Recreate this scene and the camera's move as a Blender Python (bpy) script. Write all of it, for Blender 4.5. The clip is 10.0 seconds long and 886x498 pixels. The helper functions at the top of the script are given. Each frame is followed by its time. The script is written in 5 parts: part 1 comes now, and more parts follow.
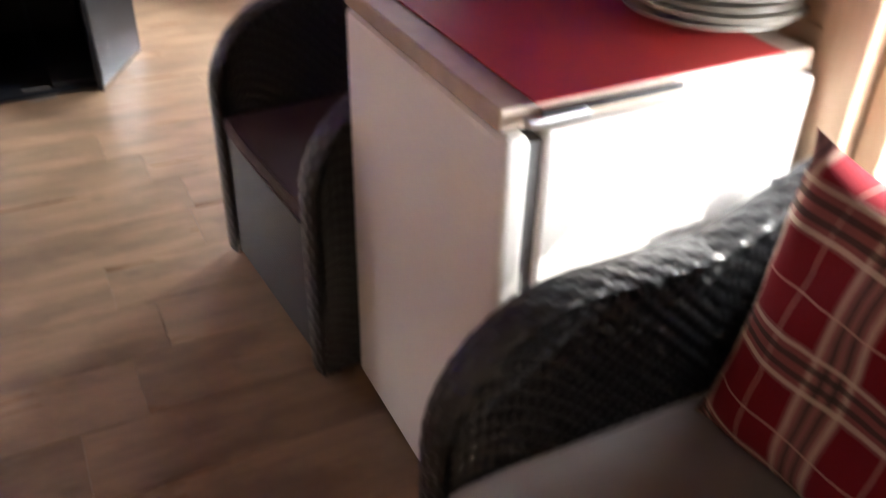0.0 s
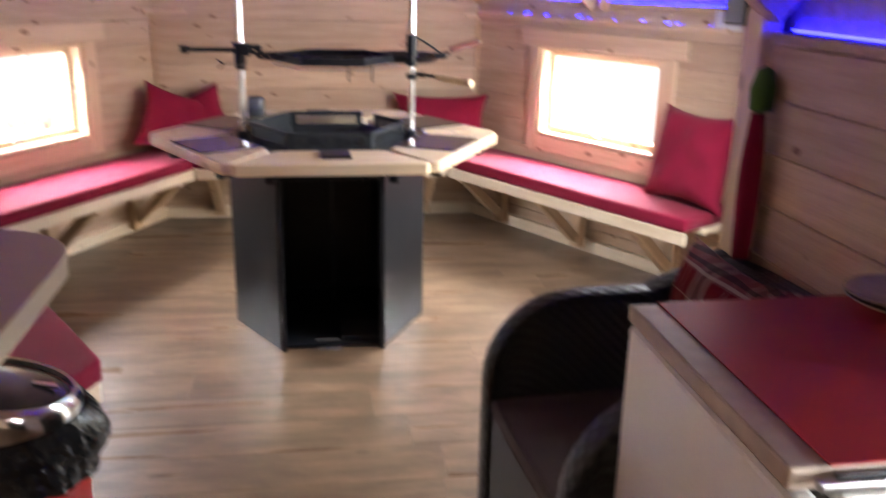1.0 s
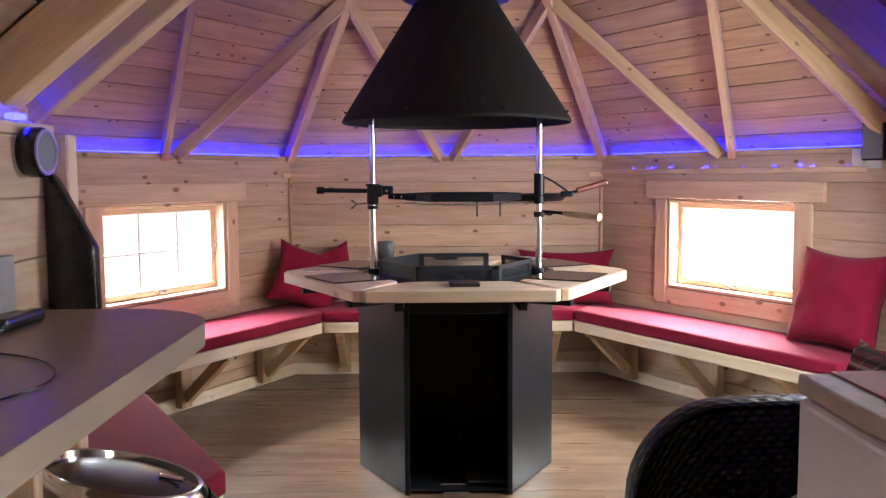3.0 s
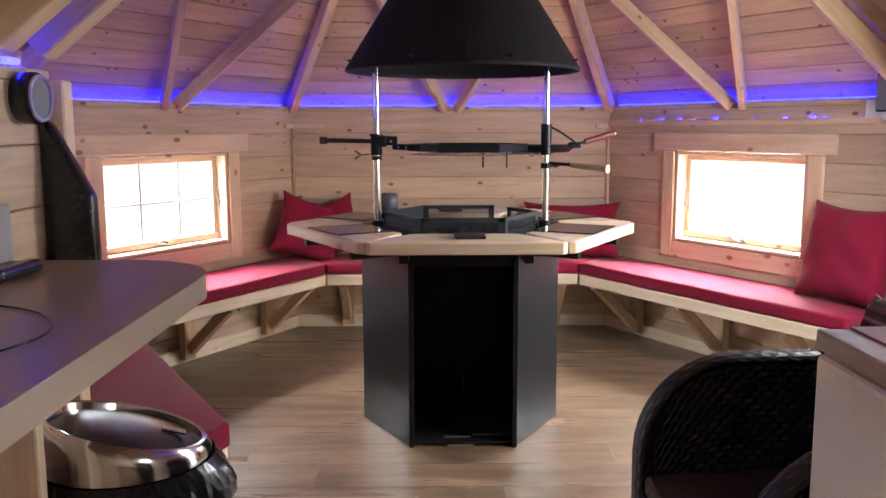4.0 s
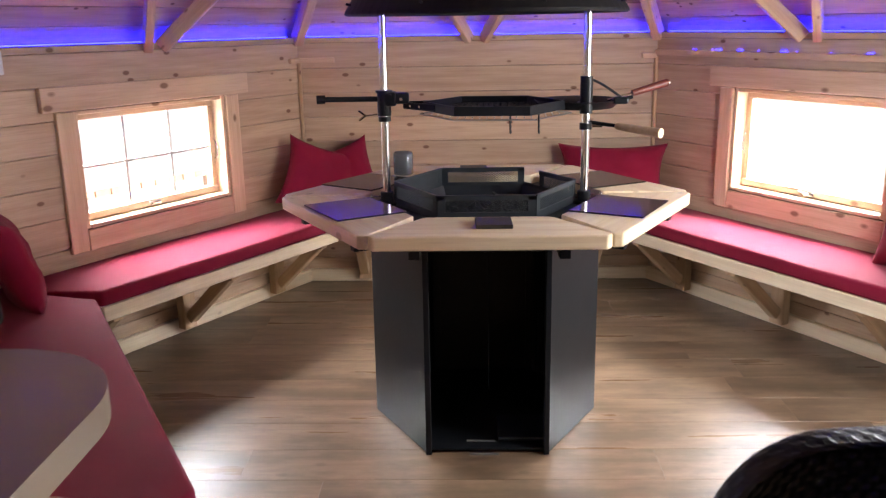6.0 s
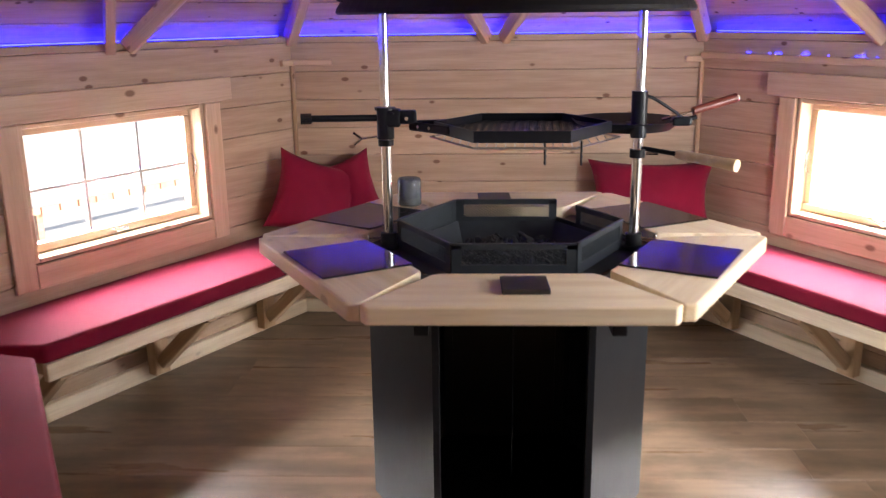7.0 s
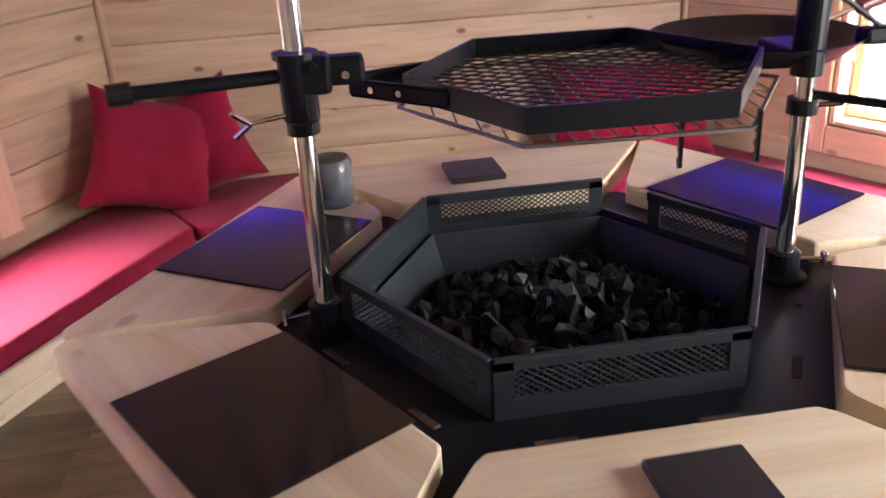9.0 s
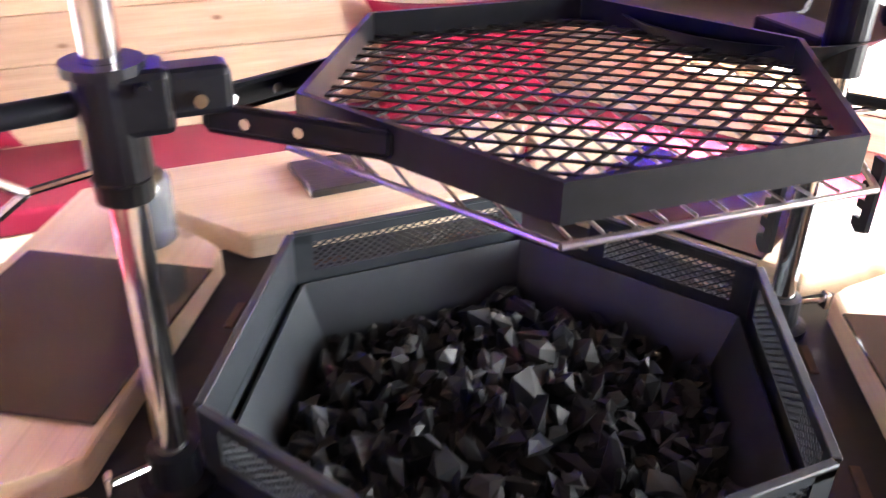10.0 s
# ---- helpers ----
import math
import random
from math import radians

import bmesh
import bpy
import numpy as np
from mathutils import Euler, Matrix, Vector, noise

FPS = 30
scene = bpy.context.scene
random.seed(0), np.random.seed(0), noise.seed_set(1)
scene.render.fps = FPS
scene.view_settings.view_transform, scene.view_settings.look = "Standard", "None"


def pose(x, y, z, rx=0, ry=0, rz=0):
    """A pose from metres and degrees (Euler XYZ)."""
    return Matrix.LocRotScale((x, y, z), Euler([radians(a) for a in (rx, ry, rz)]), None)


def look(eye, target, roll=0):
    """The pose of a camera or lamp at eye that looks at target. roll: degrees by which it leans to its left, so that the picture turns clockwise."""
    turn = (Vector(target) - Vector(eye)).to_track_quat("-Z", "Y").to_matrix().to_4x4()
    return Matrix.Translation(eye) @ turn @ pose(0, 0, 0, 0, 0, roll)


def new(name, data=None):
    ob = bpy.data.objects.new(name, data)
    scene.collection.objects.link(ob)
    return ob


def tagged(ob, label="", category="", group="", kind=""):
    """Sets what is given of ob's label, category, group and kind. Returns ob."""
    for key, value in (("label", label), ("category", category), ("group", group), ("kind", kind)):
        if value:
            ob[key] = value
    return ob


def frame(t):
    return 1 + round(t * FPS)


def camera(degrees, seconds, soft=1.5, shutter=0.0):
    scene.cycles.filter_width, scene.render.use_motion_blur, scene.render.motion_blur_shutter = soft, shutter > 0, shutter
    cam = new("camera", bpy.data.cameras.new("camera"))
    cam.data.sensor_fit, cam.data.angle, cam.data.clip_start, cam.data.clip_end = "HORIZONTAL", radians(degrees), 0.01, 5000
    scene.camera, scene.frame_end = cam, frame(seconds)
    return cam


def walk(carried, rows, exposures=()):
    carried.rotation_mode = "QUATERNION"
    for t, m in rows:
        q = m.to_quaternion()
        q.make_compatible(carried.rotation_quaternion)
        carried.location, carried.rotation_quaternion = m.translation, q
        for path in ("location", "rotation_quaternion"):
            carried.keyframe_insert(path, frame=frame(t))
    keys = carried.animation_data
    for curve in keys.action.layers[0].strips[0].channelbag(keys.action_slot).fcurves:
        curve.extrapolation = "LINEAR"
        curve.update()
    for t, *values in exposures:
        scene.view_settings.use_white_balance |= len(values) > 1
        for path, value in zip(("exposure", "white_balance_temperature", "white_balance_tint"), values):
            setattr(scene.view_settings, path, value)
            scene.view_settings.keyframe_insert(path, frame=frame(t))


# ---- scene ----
cam = camera(54.2, 10.0, soft=1.25, shutter=0.5)
PATH = [
    (0, (-0.025, -3.457, 1.286), (0.732, -1.989, 0.159), 1.5),
    (0.5, (-0.082, -3.452, 1.342), (0.532, -1.755, 0.48), 2.1),
    (1, (-0.07, -3.446, 1.373), (0.228, -1.563, 0.768), 1.3),
    (1.5, (-0.055, -3.512, 1.388), (-0.007, -1.549, 1.008), 0.3),
    (2, (-0.07, -3.486, 1.315), (-0.047, -1.496, 1.122), -0.0),
    (3.5, (-0.107, -3.409, 1.126), (-0.072, -1.416, 0.956), -0.4),
    (4, (-0.109, -3.387, 1.144), (-0.084, -1.407, 0.865), -0.1),
    (4.5, (-0.127, -3.34, 1.232), (-0.118, -1.367, 0.907), -0.7),
    (5, (-0.087, -3.211, 1.275), (-0.095, -1.25, 0.883), -0.8),
    (5.5, (-0.06, -3.075, 1.305), (-0.097, -1.132, 0.832), -1.1),
    (7, (-0.09, -2.314, 1.337), (-0.164, -0.384, 0.819), -0.7),
    (7.5, (-0.165, -1.993, 1.352), (-0.21, -0.061, 0.834), -2.7),
    (8, (-0.171, -1.686, 1.33), (-0.169, 0.232, 0.762), -1.9),
    (8.5, (-0.207, -1.404, 1.321), (-0.159, 0.478, 0.648), -2.1),
    (9, (-0.294, -1.142, 1.310), (-0.05, 0.667, 0.494), -3.3),
    (9.5, (-0.304, -0.892, 1.292), (0.055, 0.846, 0.368), -2.2),
    (10, (-0.336, -0.698, 1.292), (0.378, 0.883, 0.296), 1.1),
]
walk(cam, [(t, look(eye, target, roll)) for t, eye, target, roll in PATH], exposures=[(0.0, 2.3), (0.6, 1.98), (1.0, 1.9), (1.6, 1.65), (4.5, 1.65), (8.3, 1.65), (9.0, 1.98), (9.5, 2.72), (10.0, 3.55)])

# ---- world, sun and daylight ----
SUN_AZ, SUN_EL = radians(117), radians(33)  # compass direction the light comes from, clockwise from +y
world = bpy.data.worlds.new("sky")
scene.world = world
world.use_nodes = True
wn, wl = world.node_tree.nodes, world.node_tree.links
sky = wn.new("ShaderNodeTexSky")
sky.sky_type = "NISHITA"
sky.sun_disc = False
sky.sun_elevation, sky.sun_rotation = SUN_EL, SUN_AZ
sky.air_density, sky.dust_density = 1.0, 2.0
wl.new(sky.outputs[0], wn["Background"].inputs[0])
wn["Background"].inputs[1].default_value = 0.15
sun = new("sun", bpy.data.lights.new("sun", "SUN"))
sun.data.energy, sun.data.angle, sun.data.color = 4.0, radians(0.6), (1.0, 0.94, 0.86)
sun.matrix_world = look((0, 0, 0), (-math.sin(SUN_AZ) * math.cos(SUN_EL), -math.cos(SUN_AZ) * math.cos(SUN_EL), -math.sin(SUN_EL)))


def window_light(name, m, w, h, watts, color=(0.92, 0.94, 0.98)):
    lamp = new(name, bpy.data.lights.new(name, "AREA"))
    lamp.data.shape, lamp.data.size, lamp.data.size_y = "RECTANGLE", w, h
    lamp.data.energy, lamp.data.color = watts, color
    lamp.matrix_world = m
    return lamp


# ---- plan ----
CX, CY = 0.0, 0.0          # middle of the hexagonal hut
RIN = 1.555                    # from the middle to a wall
SIDE = 2 * RIN / math.sqrt(3)
EAVE = 1.262
APEX = 2.94
EXT_L, EXT_R, EXT_END = -0.90, 1.0, -4.35
RIDGE, RIDGE_X, LIFT = 2.19, 0.05, 0.09  # the entrance roof starts a little above its walls
TX, TY = 0.0, -0.12            # middle of the grill table


def hexc(k, r):
    a = radians(60 * k)
    return Vector((CX + r * math.cos(a), CY + r * math.sin(a), 0))


CORNER = [hexc(k, SIDE) for k in range(6)]   # 0 east, 1 north-east, 2 north-west, 3 west, 4 south-west, 5 south-east
Q_E = Vector((EXT_R, -1.50, 0))
Q_W = Vector((EXT_L, -1.555, 0))


# ---- materials ----
def material(name, rough=0.6, metal=0.0, base=(0.5, 0.5, 0.5), spec=0.5):
    mat = bpy.data.materials.new(name)
    mat.use_nodes = True
    b = mat.node_tree.nodes["Principled BSDF"]
    b.inputs["Base Color"].default_value = (*base, 1)
    b.inputs["Roughness"].default_value = rough
    b.inputs["Metallic"].default_value = metal
    b.inputs["Specular IOR Level"].default_value = spec
    return mat, mat.node_tree.nodes, mat.node_tree.links, b


def ramp(nodes, stops):
    r = nodes.new("ShaderNodeValToRGB")
    e = r.color_ramp.elements
    while len(e) < len(stops):
        e.new(0.5)
    for i, (p, c) in enumerate(stops):
        e[i].position, e[i].color = p, (*c, 1)
    return r


def mix(nodes, links, fac, a, b, mode="MIX"):
    m = nodes.new("ShaderNodeMix")
    m.data_type, m.blend_type = "RGBA", mode
    for sock, v in ((m.inputs[0], fac), (m.inputs[6], a), (m.inputs[7], b)):
        if isinstance(v, bpy.types.NodeSocket):
            links.new(v, sock)
        elif isinstance(v, (int, float)):
            sock.default_value = v
        else:
            sock.default_value = (*v, 1)
    return m.outputs[2]


def math_node(nodes, links, op, a, b=0.0):
    n = nodes.new("ShaderNodeMath")
    n.operation = op
    for sock, v in ((n.inputs[0], a), (n.inputs[1], b)):
        if isinstance(v, bpy.types.NodeSocket):
            links.new(v, sock)
        else:
            sock.default_value = v
    return n.outputs[0]


def shifted(nodes, links, scale):
    """Object coordinates, moved by a random step for every piece, then scaled."""
    tc, oi, ge = nodes.new("ShaderNodeTexCoord"), nodes.new("ShaderNodeObjectInfo"), nodes.new("ShaderNodeNewGeometry")
    r = math_node(nodes, links, "ADD", math_node(nodes, links, "MULTIPLY", oi.outputs["Random"], 37.0),
                  math_node(nodes, links, "MULTIPLY", ge.outputs["Random Per Island"], 53.0))
    va = nodes.new("ShaderNodeVectorMath")
    links.new(tc.outputs["Object"], va.inputs[0])
    links.new(r, va.inputs[1])
    mp = nodes.new("ShaderNodeMapping")
    mp.inputs["Scale"].default_value = scale
    links.new(va.outputs[0], mp.inputs[0])
    rnd = math_node(nodes, links, "FRACT", r)
    return mp.outputs[0], rnd


def noise_node(nodes, links, vec, scale, detail=4.0, rough=0.55):
    n = nodes.new("ShaderNodeTexNoise")
    n.inputs["Scale"].default_value, n.inputs["Detail"].default_value, n.inputs["Roughness"].default_value = scale, detail, rough
    links.new(vec, n.inputs["Vector"])
    return n.outputs["Fac"]


def bump(nodes, links, bsdf, height, strength=0.2, dist=0.002):
    b = nodes.new("ShaderNodeBump")
    b.inputs["Strength"].default_value, b.inputs["Distance"].default_value = strength, dist
    links.new(height, b.inputs["Height"])
    links.new(b.outputs[0], bsdf.inputs["Normal"])


def wood(name, light, dark, knot=(0.13, 0.05, 0.022), rough=0.55, knots=1.0, vary=0.25, grain=1.0, spec=0.35, dense=1.0, blotch=0.0):
    """Sawn timber with its grain along local x."""
    mat, n, l, b = material(name, rough, spec=spec)
    vec, rnd = shifted(n, l, (1.3 * grain, 16 * grain, 16 * grain))
    g1 = noise_node(n, l, vec, 2.2, 5.0, 0.6)
    vec2, _ = shifted(n, l, (2.0, 90, 90))
    g2 = noise_node(n, l, vec2, 3.0, 3.0)
    col = mix(n, l, ramp_fac(n, l, g1, 0.35, 0.7), light, dark)
    col = mix(n, l, math_node(n, l, "MULTIPLY", ramp_fac(n, l, g2, 0.5, 0.75), 0.35), col, tuple(c * 0.72 for c in dark))
    if knots:
        vec3, _ = shifted(n, l, (5.5 * dense, 10.0 * dense, 10.0 * dense))
        v = n.new("ShaderNodeTexVoronoi")
        v.inputs["Scale"].default_value, v.inputs["Randomness"].default_value = 1.0, 1.0
        l.new(vec3, v.inputs["Vector"])
        near = math_node(n, l, "SUBTRACT", 1.0, ramp_fac(n, l, v.outputs["Distance"], 0.09, 0.15))
        sel = math_node(n, l, "GREATER_THAN", sep_r(n, l, v.outputs["Color"]), 0.35)
        k = math_node(n, l, "MULTIPLY", math_node(n, l, "MULTIPLY", near, sel), 0.85 * knots)
        col = mix(n, l, k, col, knot)
    if blotch:
        vec4, _ = shifted(n, l, (1.0, 2.2, 2.2))
        col = mix(n, l, math_node(n, l, "MULTIPLY", ramp_fac(n, l, noise_node(n, l, vec4, 3.5, 5.0, 0.65), 0.42, 0.62), blotch), col, tuple(c * 0.55 for c in dark))
    tone = n.new("ShaderNodeHueSaturation")
    l.new(col, tone.inputs["Color"])
    l.new(math_node(n, l, "ADD", math_node(n, l, "MULTIPLY", rnd, vary), 1.0 - vary / 2), tone.inputs["Value"])
    l.new(tone.outputs[0], b.inputs["Base Color"])
    l.new(math_node(n, l, "ADD", math_node(n, l, "MULTIPLY", g1, 0.25), rough - 0.12), b.inputs["Roughness"])
    bump(n, l, b, g2, 0.25, 0.001)
    return mat


def ramp_fac(n, l, value, lo, hi):
    m = n.new("ShaderNodeMapRange")
    m.inputs["From Min"].default_value, m.inputs["From Max"].default_value = lo, hi
    l.new(value, m.inputs["Value"])
    return m.outputs["Result"]


def sep_r(n, l, color):
    s = n.new("ShaderNodeSeparateColor")
    l.new(color, s.inputs[0])
    return s.outputs[0]


def spotted(name, base, other, scale=30.0, rough=0.5, metal=0.0, bumpy=0.15, spec=0.5, dist=0.002, stain=2.5):
    mat, n, l, b = material(name, rough, metal, base, spec)
    vec, rnd = shifted(n, l, (1, 1, 1))
    a, c = noise_node(n, l, vec, scale, 5.0), noise_node(n, l, vec, stain, 3.0)
    f = math_node(n, l, "ADD", math_node(n, l, "MULTIPLY", a, 0.5), math_node(n, l, "MULTIPLY", c, 0.5))
    l.new(mix(n, l, ramp_fac(n, l, f, 0.35, 0.65), base, other), b.inputs["Base Color"])
    l.new(math_node(n, l, "ADD", math_node(n, l, "MULTIPLY", c, 0.2), rough - 0.1), b.inputs["Roughness"])
    if bumpy:
        bump(n, l, b, a, bumpy, dist)
    return mat


def cloth(name, base, other, thread=420.0, rough=0.9):
    mat, n, l, b = material(name, rough, 0.0, base, 0.2)
    vec, rnd = shifted(n, l, (1, 1, 1))
    fold = noise_node(n, l, vec, 6.0, 4.0)
    w1, w2 = n.new("ShaderNodeTexWave"), n.new("ShaderNodeTexWave")
    for w, d in ((w1, "X"), (w2, "Y")):
        w.bands_direction = d
        w.inputs["Scale"].default_value, w.inputs["Distortion"].default_value = thread, 1.5
        l.new(vec, w.inputs["Vector"])
    t = math_node(n, l, "MULTIPLY", w1.outputs["Fac"], w2.outputs["Fac"])
    l.new(mix(n, l, ramp_fac(n, l, fold, 0.3, 0.7), base, other), b.inputs["Base Color"])
    b.inputs["Sheen Weight"].default_value = 0.08
    b.inputs["Sheen Roughness"].default_value = 0.4
    h = math_node(n, l, "ADD", math_node(n, l, "MULTIPLY", fold, 4.0), t)
    bump(n, l, b, h, 0.35, 0.002)
    return mat


def glowing(name, color, strength):
    mat, n, l, b = material(name, 0.4)
    b.inputs["Base Color"].default_value = (*color, 1)
    b.inputs["Emission Color"].default_value = (*color, 1)
    b.inputs["Emission Strength"].default_value = strength
    return mat


PINE = wood("pine_boards", (0.555, 0.405, 0.28), (0.43, 0.295, 0.195), dense=1.35, vary=0.26)
PINE_ROOF = wood("pine_roof_boards", (0.52, 0.35, 0.22), (0.40, 0.25, 0.15), vary=0.34, dense=1.9, knots=1.1)
PINE_BEAM = wood("pine_beams", (0.56, 0.39, 0.24), (0.42, 0.27, 0.155), knots=0.8, grain=0.8, dense=1.9)
PINE_TRIM = wood("pine_trim", (0.66, 0.49, 0.34), (0.54, 0.37, 0.24), knots=0.9, vary=0.12)
PINE_PALE = wood("pale_bench_pine", (0.78, 0.66, 0.49), (0.66, 0.52, 0.36), knots=0.6, vary=0.15)
PINE_LEAF = wood("planed_table_pine", (0.80, 0.67, 0.47), (0.68, 0.51, 0.32), knots=0.5, vary=0.12, grain=0.7, rough=0.42)
LAMINATE = wood("oak_laminate", (0.27, 0.18, 0.115), (0.14, 0.09, 0.054), knot=(0.07, 0.04, 0.025), rough=0.30, knots=0.5, vary=0.16, grain=0.36, spec=0.5, blotch=0.6)
FENCE = wood("red_fence_timber", (0.52, 0.30, 0.20), (0.42, 0.23, 0.15), knots=0.4)
RED = cloth("red_cushion_cloth", (0.225, 0.006, 0.032), (0.18, 0.005, 0.025))
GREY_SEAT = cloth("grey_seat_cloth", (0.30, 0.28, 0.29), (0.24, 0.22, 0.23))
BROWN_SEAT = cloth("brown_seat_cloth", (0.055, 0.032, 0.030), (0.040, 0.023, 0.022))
BLACK_STEEL = spotted("black_painted_steel", (0.006, 0.007, 0.009), (0.011, 0.012, 0.015), 60, 0.36, 0.0, 0.08, 0.2)
HOOD_STEEL = spotted("matt_black_hood_steel", (0.005, 0.005, 0.006), (0.009, 0.008, 0.008), 40, 0.62, 0.0, 0.05, 0.22)
PIT_STEEL = spotted("blackened_pit_steel", (0.022, 0.027, 0.032), (0.038, 0.045, 0.052), 25, 0.42, 0.3, 0.1)
CHROME = spotted("chrome", (0.80, 0.80, 0.80), (0.70, 0.70, 0.72), 80, 0.13, 1.0, 0.0)
WIRE = spotted("steel_wire", (0.55, 0.53, 0.50), (0.40, 0.38, 0.36), 80, 0.3, 1.0, 0.0)
MAT_BROWN = spotted("dark_brown_place_mat", (0.010, 0.007, 0.006), (0.016, 0.011, 0.009), 120, 0.13, 0.0, 0.02, 0.5)
COASTER = spotted("dark_slate_coaster", (0.014, 0.011, 0.010), (0.028, 0.021, 0.018), 160, 0.45, 0.0, 0.3)
CHARCOAL = spotted("charcoal", (0.004, 0.005, 0.006), (0.011, 0.013, 0.015), 60, 0.55, 0.0, 0.6, 0.4)
FRIDGE = spotted("white_fridge_enamel", (0.72, 0.71, 0.69), (0.66, 0.65, 0.63), 200, 0.32, 0.0, 0.05)
FRIDGE_TOP = spotted("worn_laminate_top", (0.50, 0.40, 0.32), (0.36, 0.28, 0.22), 30, 0.45)
GASKET = spotted("grey_rubber_gasket", (0.16, 0.16, 0.16), (0.10, 0.10, 0.10), 60, 0.6)
RED_SHEET = spotted("red_plastic_sheet", (0.36, 0.020, 0.018), (0.30, 0.016, 0.015), 12, 0.55, 0.0, 0.05)
RED_PLASTIC = spotted("red_bin_plastic", (0.42, 0.014, 0.018), (0.36, 0.012, 0.015), 40, 0.3, 0.0, 0.02)
PLATE = spotted("glazed_grey_plate", (0.42, 0.38, 0.32), (0.28, 0.25, 0.21), 20, 0.25)
WORKTOP = spotted("taupe_worktop_laminate", (0.30, 0.225, 0.160), (0.28, 0.21, 0.150), 250, 0.36, 0.0, 0.0, 0.5)
SPLASH = spotted("grey_upstand", (0.30, 0.29, 0.29), (0.25, 0.24, 0.24), 90, 0.4)
BLACK_PLASTIC = spotted("black_plastic", (0.010, 0.010, 0.011), (0.016, 0.016, 0.017), 90, 0.22, 0.0, 0.0)
GREY_GRILLE = spotted("grey_speaker_grille", (0.12, 0.12, 0.13), (0.18, 0.18, 0.19), 300, 0.6, 0.0, 0.3)
SILVER = spotted("silver_ring", (0.55, 0.55, 0.56), (0.45, 0.45, 0.46), 60, 0.3, 1.0, 0.0)
WHITE_PLASTIC = spotted("white_plastic", (0.75, 0.74, 0.72), (0.70, 0.69, 0.67), 60, 0.35, 0.0, 0.0)
RATTAN = spotted("black_woven_resin", (0.007, 0.008, 0.009), (0.014, 0.015, 0.017), 150, 0.36, 0.0, 0.1, 0.38)
HANDLE_WOOD = wood("pale_turned_wood", (0.70, 0.55, 0.36), (0.58, 0.42, 0.25), knots=0.0)
HANDLE_RED = wood("red_brown_handle", (0.16, 0.035, 0.025), (0.09, 0.02, 0.015), knots=0.0, rough=0.35)
DARK_GAP = spotted("dark_joint", (0.085, 0.05, 0.03), (0.055, 0.033, 0.02), 40, 0.9)
GROUND = spotted("pale_gravel", (0.42, 0.40, 0.36), (0.32, 0.30, 0.27), 30, 0.9, 0.0, 0.5)
GREEN_CLOTH = cloth("green_cloth", (0.09, 0.20, 0.03), (0.06, 0.14, 0.02))
LED_BLUE = glowing("blue_led", (0.004, 0.004, 1.0), 32.0)
BURN = spotted("burnt_mark", (0.34, 0.21, 0.10), (0.28, 0.17, 0.08), 90, 0.6)


def glass_material():
    mat, n, l, b = material("window_glass", 0.0)
    b.inputs["Transmission Weight"].default_value = 1.0
    b.inputs["Base Color"].default_value = (1, 1, 1, 1)
    b.inputs["IOR"].default_value = 1.45
    return mat


GLASS = glass_material()


def plaid_material():
    """Dark red tartan with cream, grey-green and black bands."""
    mat, n, l, b = material("red_tartan", 0.92, spec=0.15)
    tc = n.new("ShaderNodeTexCoord")
    sx = n.new("ShaderNodeSeparateXYZ")
    l.new(tc.outputs["Object"], sx.inputs[0])
    col = None
    def bands(axis, offset, width, period=0.17):
        p = math_node(n, l, "MODULO", math_node(n, l, "ADD", sx.outputs[axis], 10 * period + offset), period)
        return math_node(n, l, "LESS_THAN", p, width)
    col = mix(n, l, bands("X", 0.00, 0.062), (0.13, 0.006, 0.012), (0.20, 0.085, 0.080))
    col = mix(n, l, math_node(n, l, "MULTIPLY", bands("Z", 0.00, 0.062), 0.6), col, (0.20, 0.085, 0.080))
    for axis in ("X", "Z"):
        for off, w, c, k in ((-0.004, 0.007, (0.50, 0.42, 0.33), 0.55), (-0.052, 0.006, (0.50, 0.42, 0.33), 0.5),
                             (-0.018, 0.008, (0.02, 0.02, 0.018), 0.7), (-0.036, 0.008, (0.02, 0.02, 0.018), 0.7),
                             (-0.11, 0.003, (0.45, 0.30, 0.24), 0.5)):
            col = mix(n, l, math_node(n, l, "MULTIPLY", bands(axis, off, w), k), col, c)
    l.new(col, b.inputs["Base Color"])
    vec, _ = shifted(n, l, (1, 1, 1))
    bump(n, l, b, noise_node(n, l, vec, 300, 2.0), 0.4, 0.001)
    return mat


TARTAN = plaid_material()


# ---- helpers for building ----
def part(name, bm, mat, parent=None, label="", m=None, smooth=False):
    me = bpy.data.meshes.new(name)
    bmesh.ops.recalc_face_normals(bm, faces=bm.faces)
    bm.to_mesh(me)
    bm.free()
    return placed(name, me, mat, parent, label, m, smooth)


def placed(name, me, mat, parent=None, label="", m=None, smooth=False):
    if not me.materials:
        me.materials.append(mat)
    if smooth:
        me.polygons.foreach_set("use_smooth", [len(p.vertices) < 5 for p in me.polygons])
        me.set_sharp_from_angle(angle=radians(50))
    ob = new(name, me)
    if parent:
        ob.parent = parent
    if m is not None:
        ob.matrix_basis = m
    if label:
        ob["label"] = label
    return ob


def thing(name, m, label, category, group="", kind=""):
    ob = new(name)
    ob.empty_display_size = 0.1
    ob.matrix_basis = m
    return tagged(ob, label, category, group, kind)


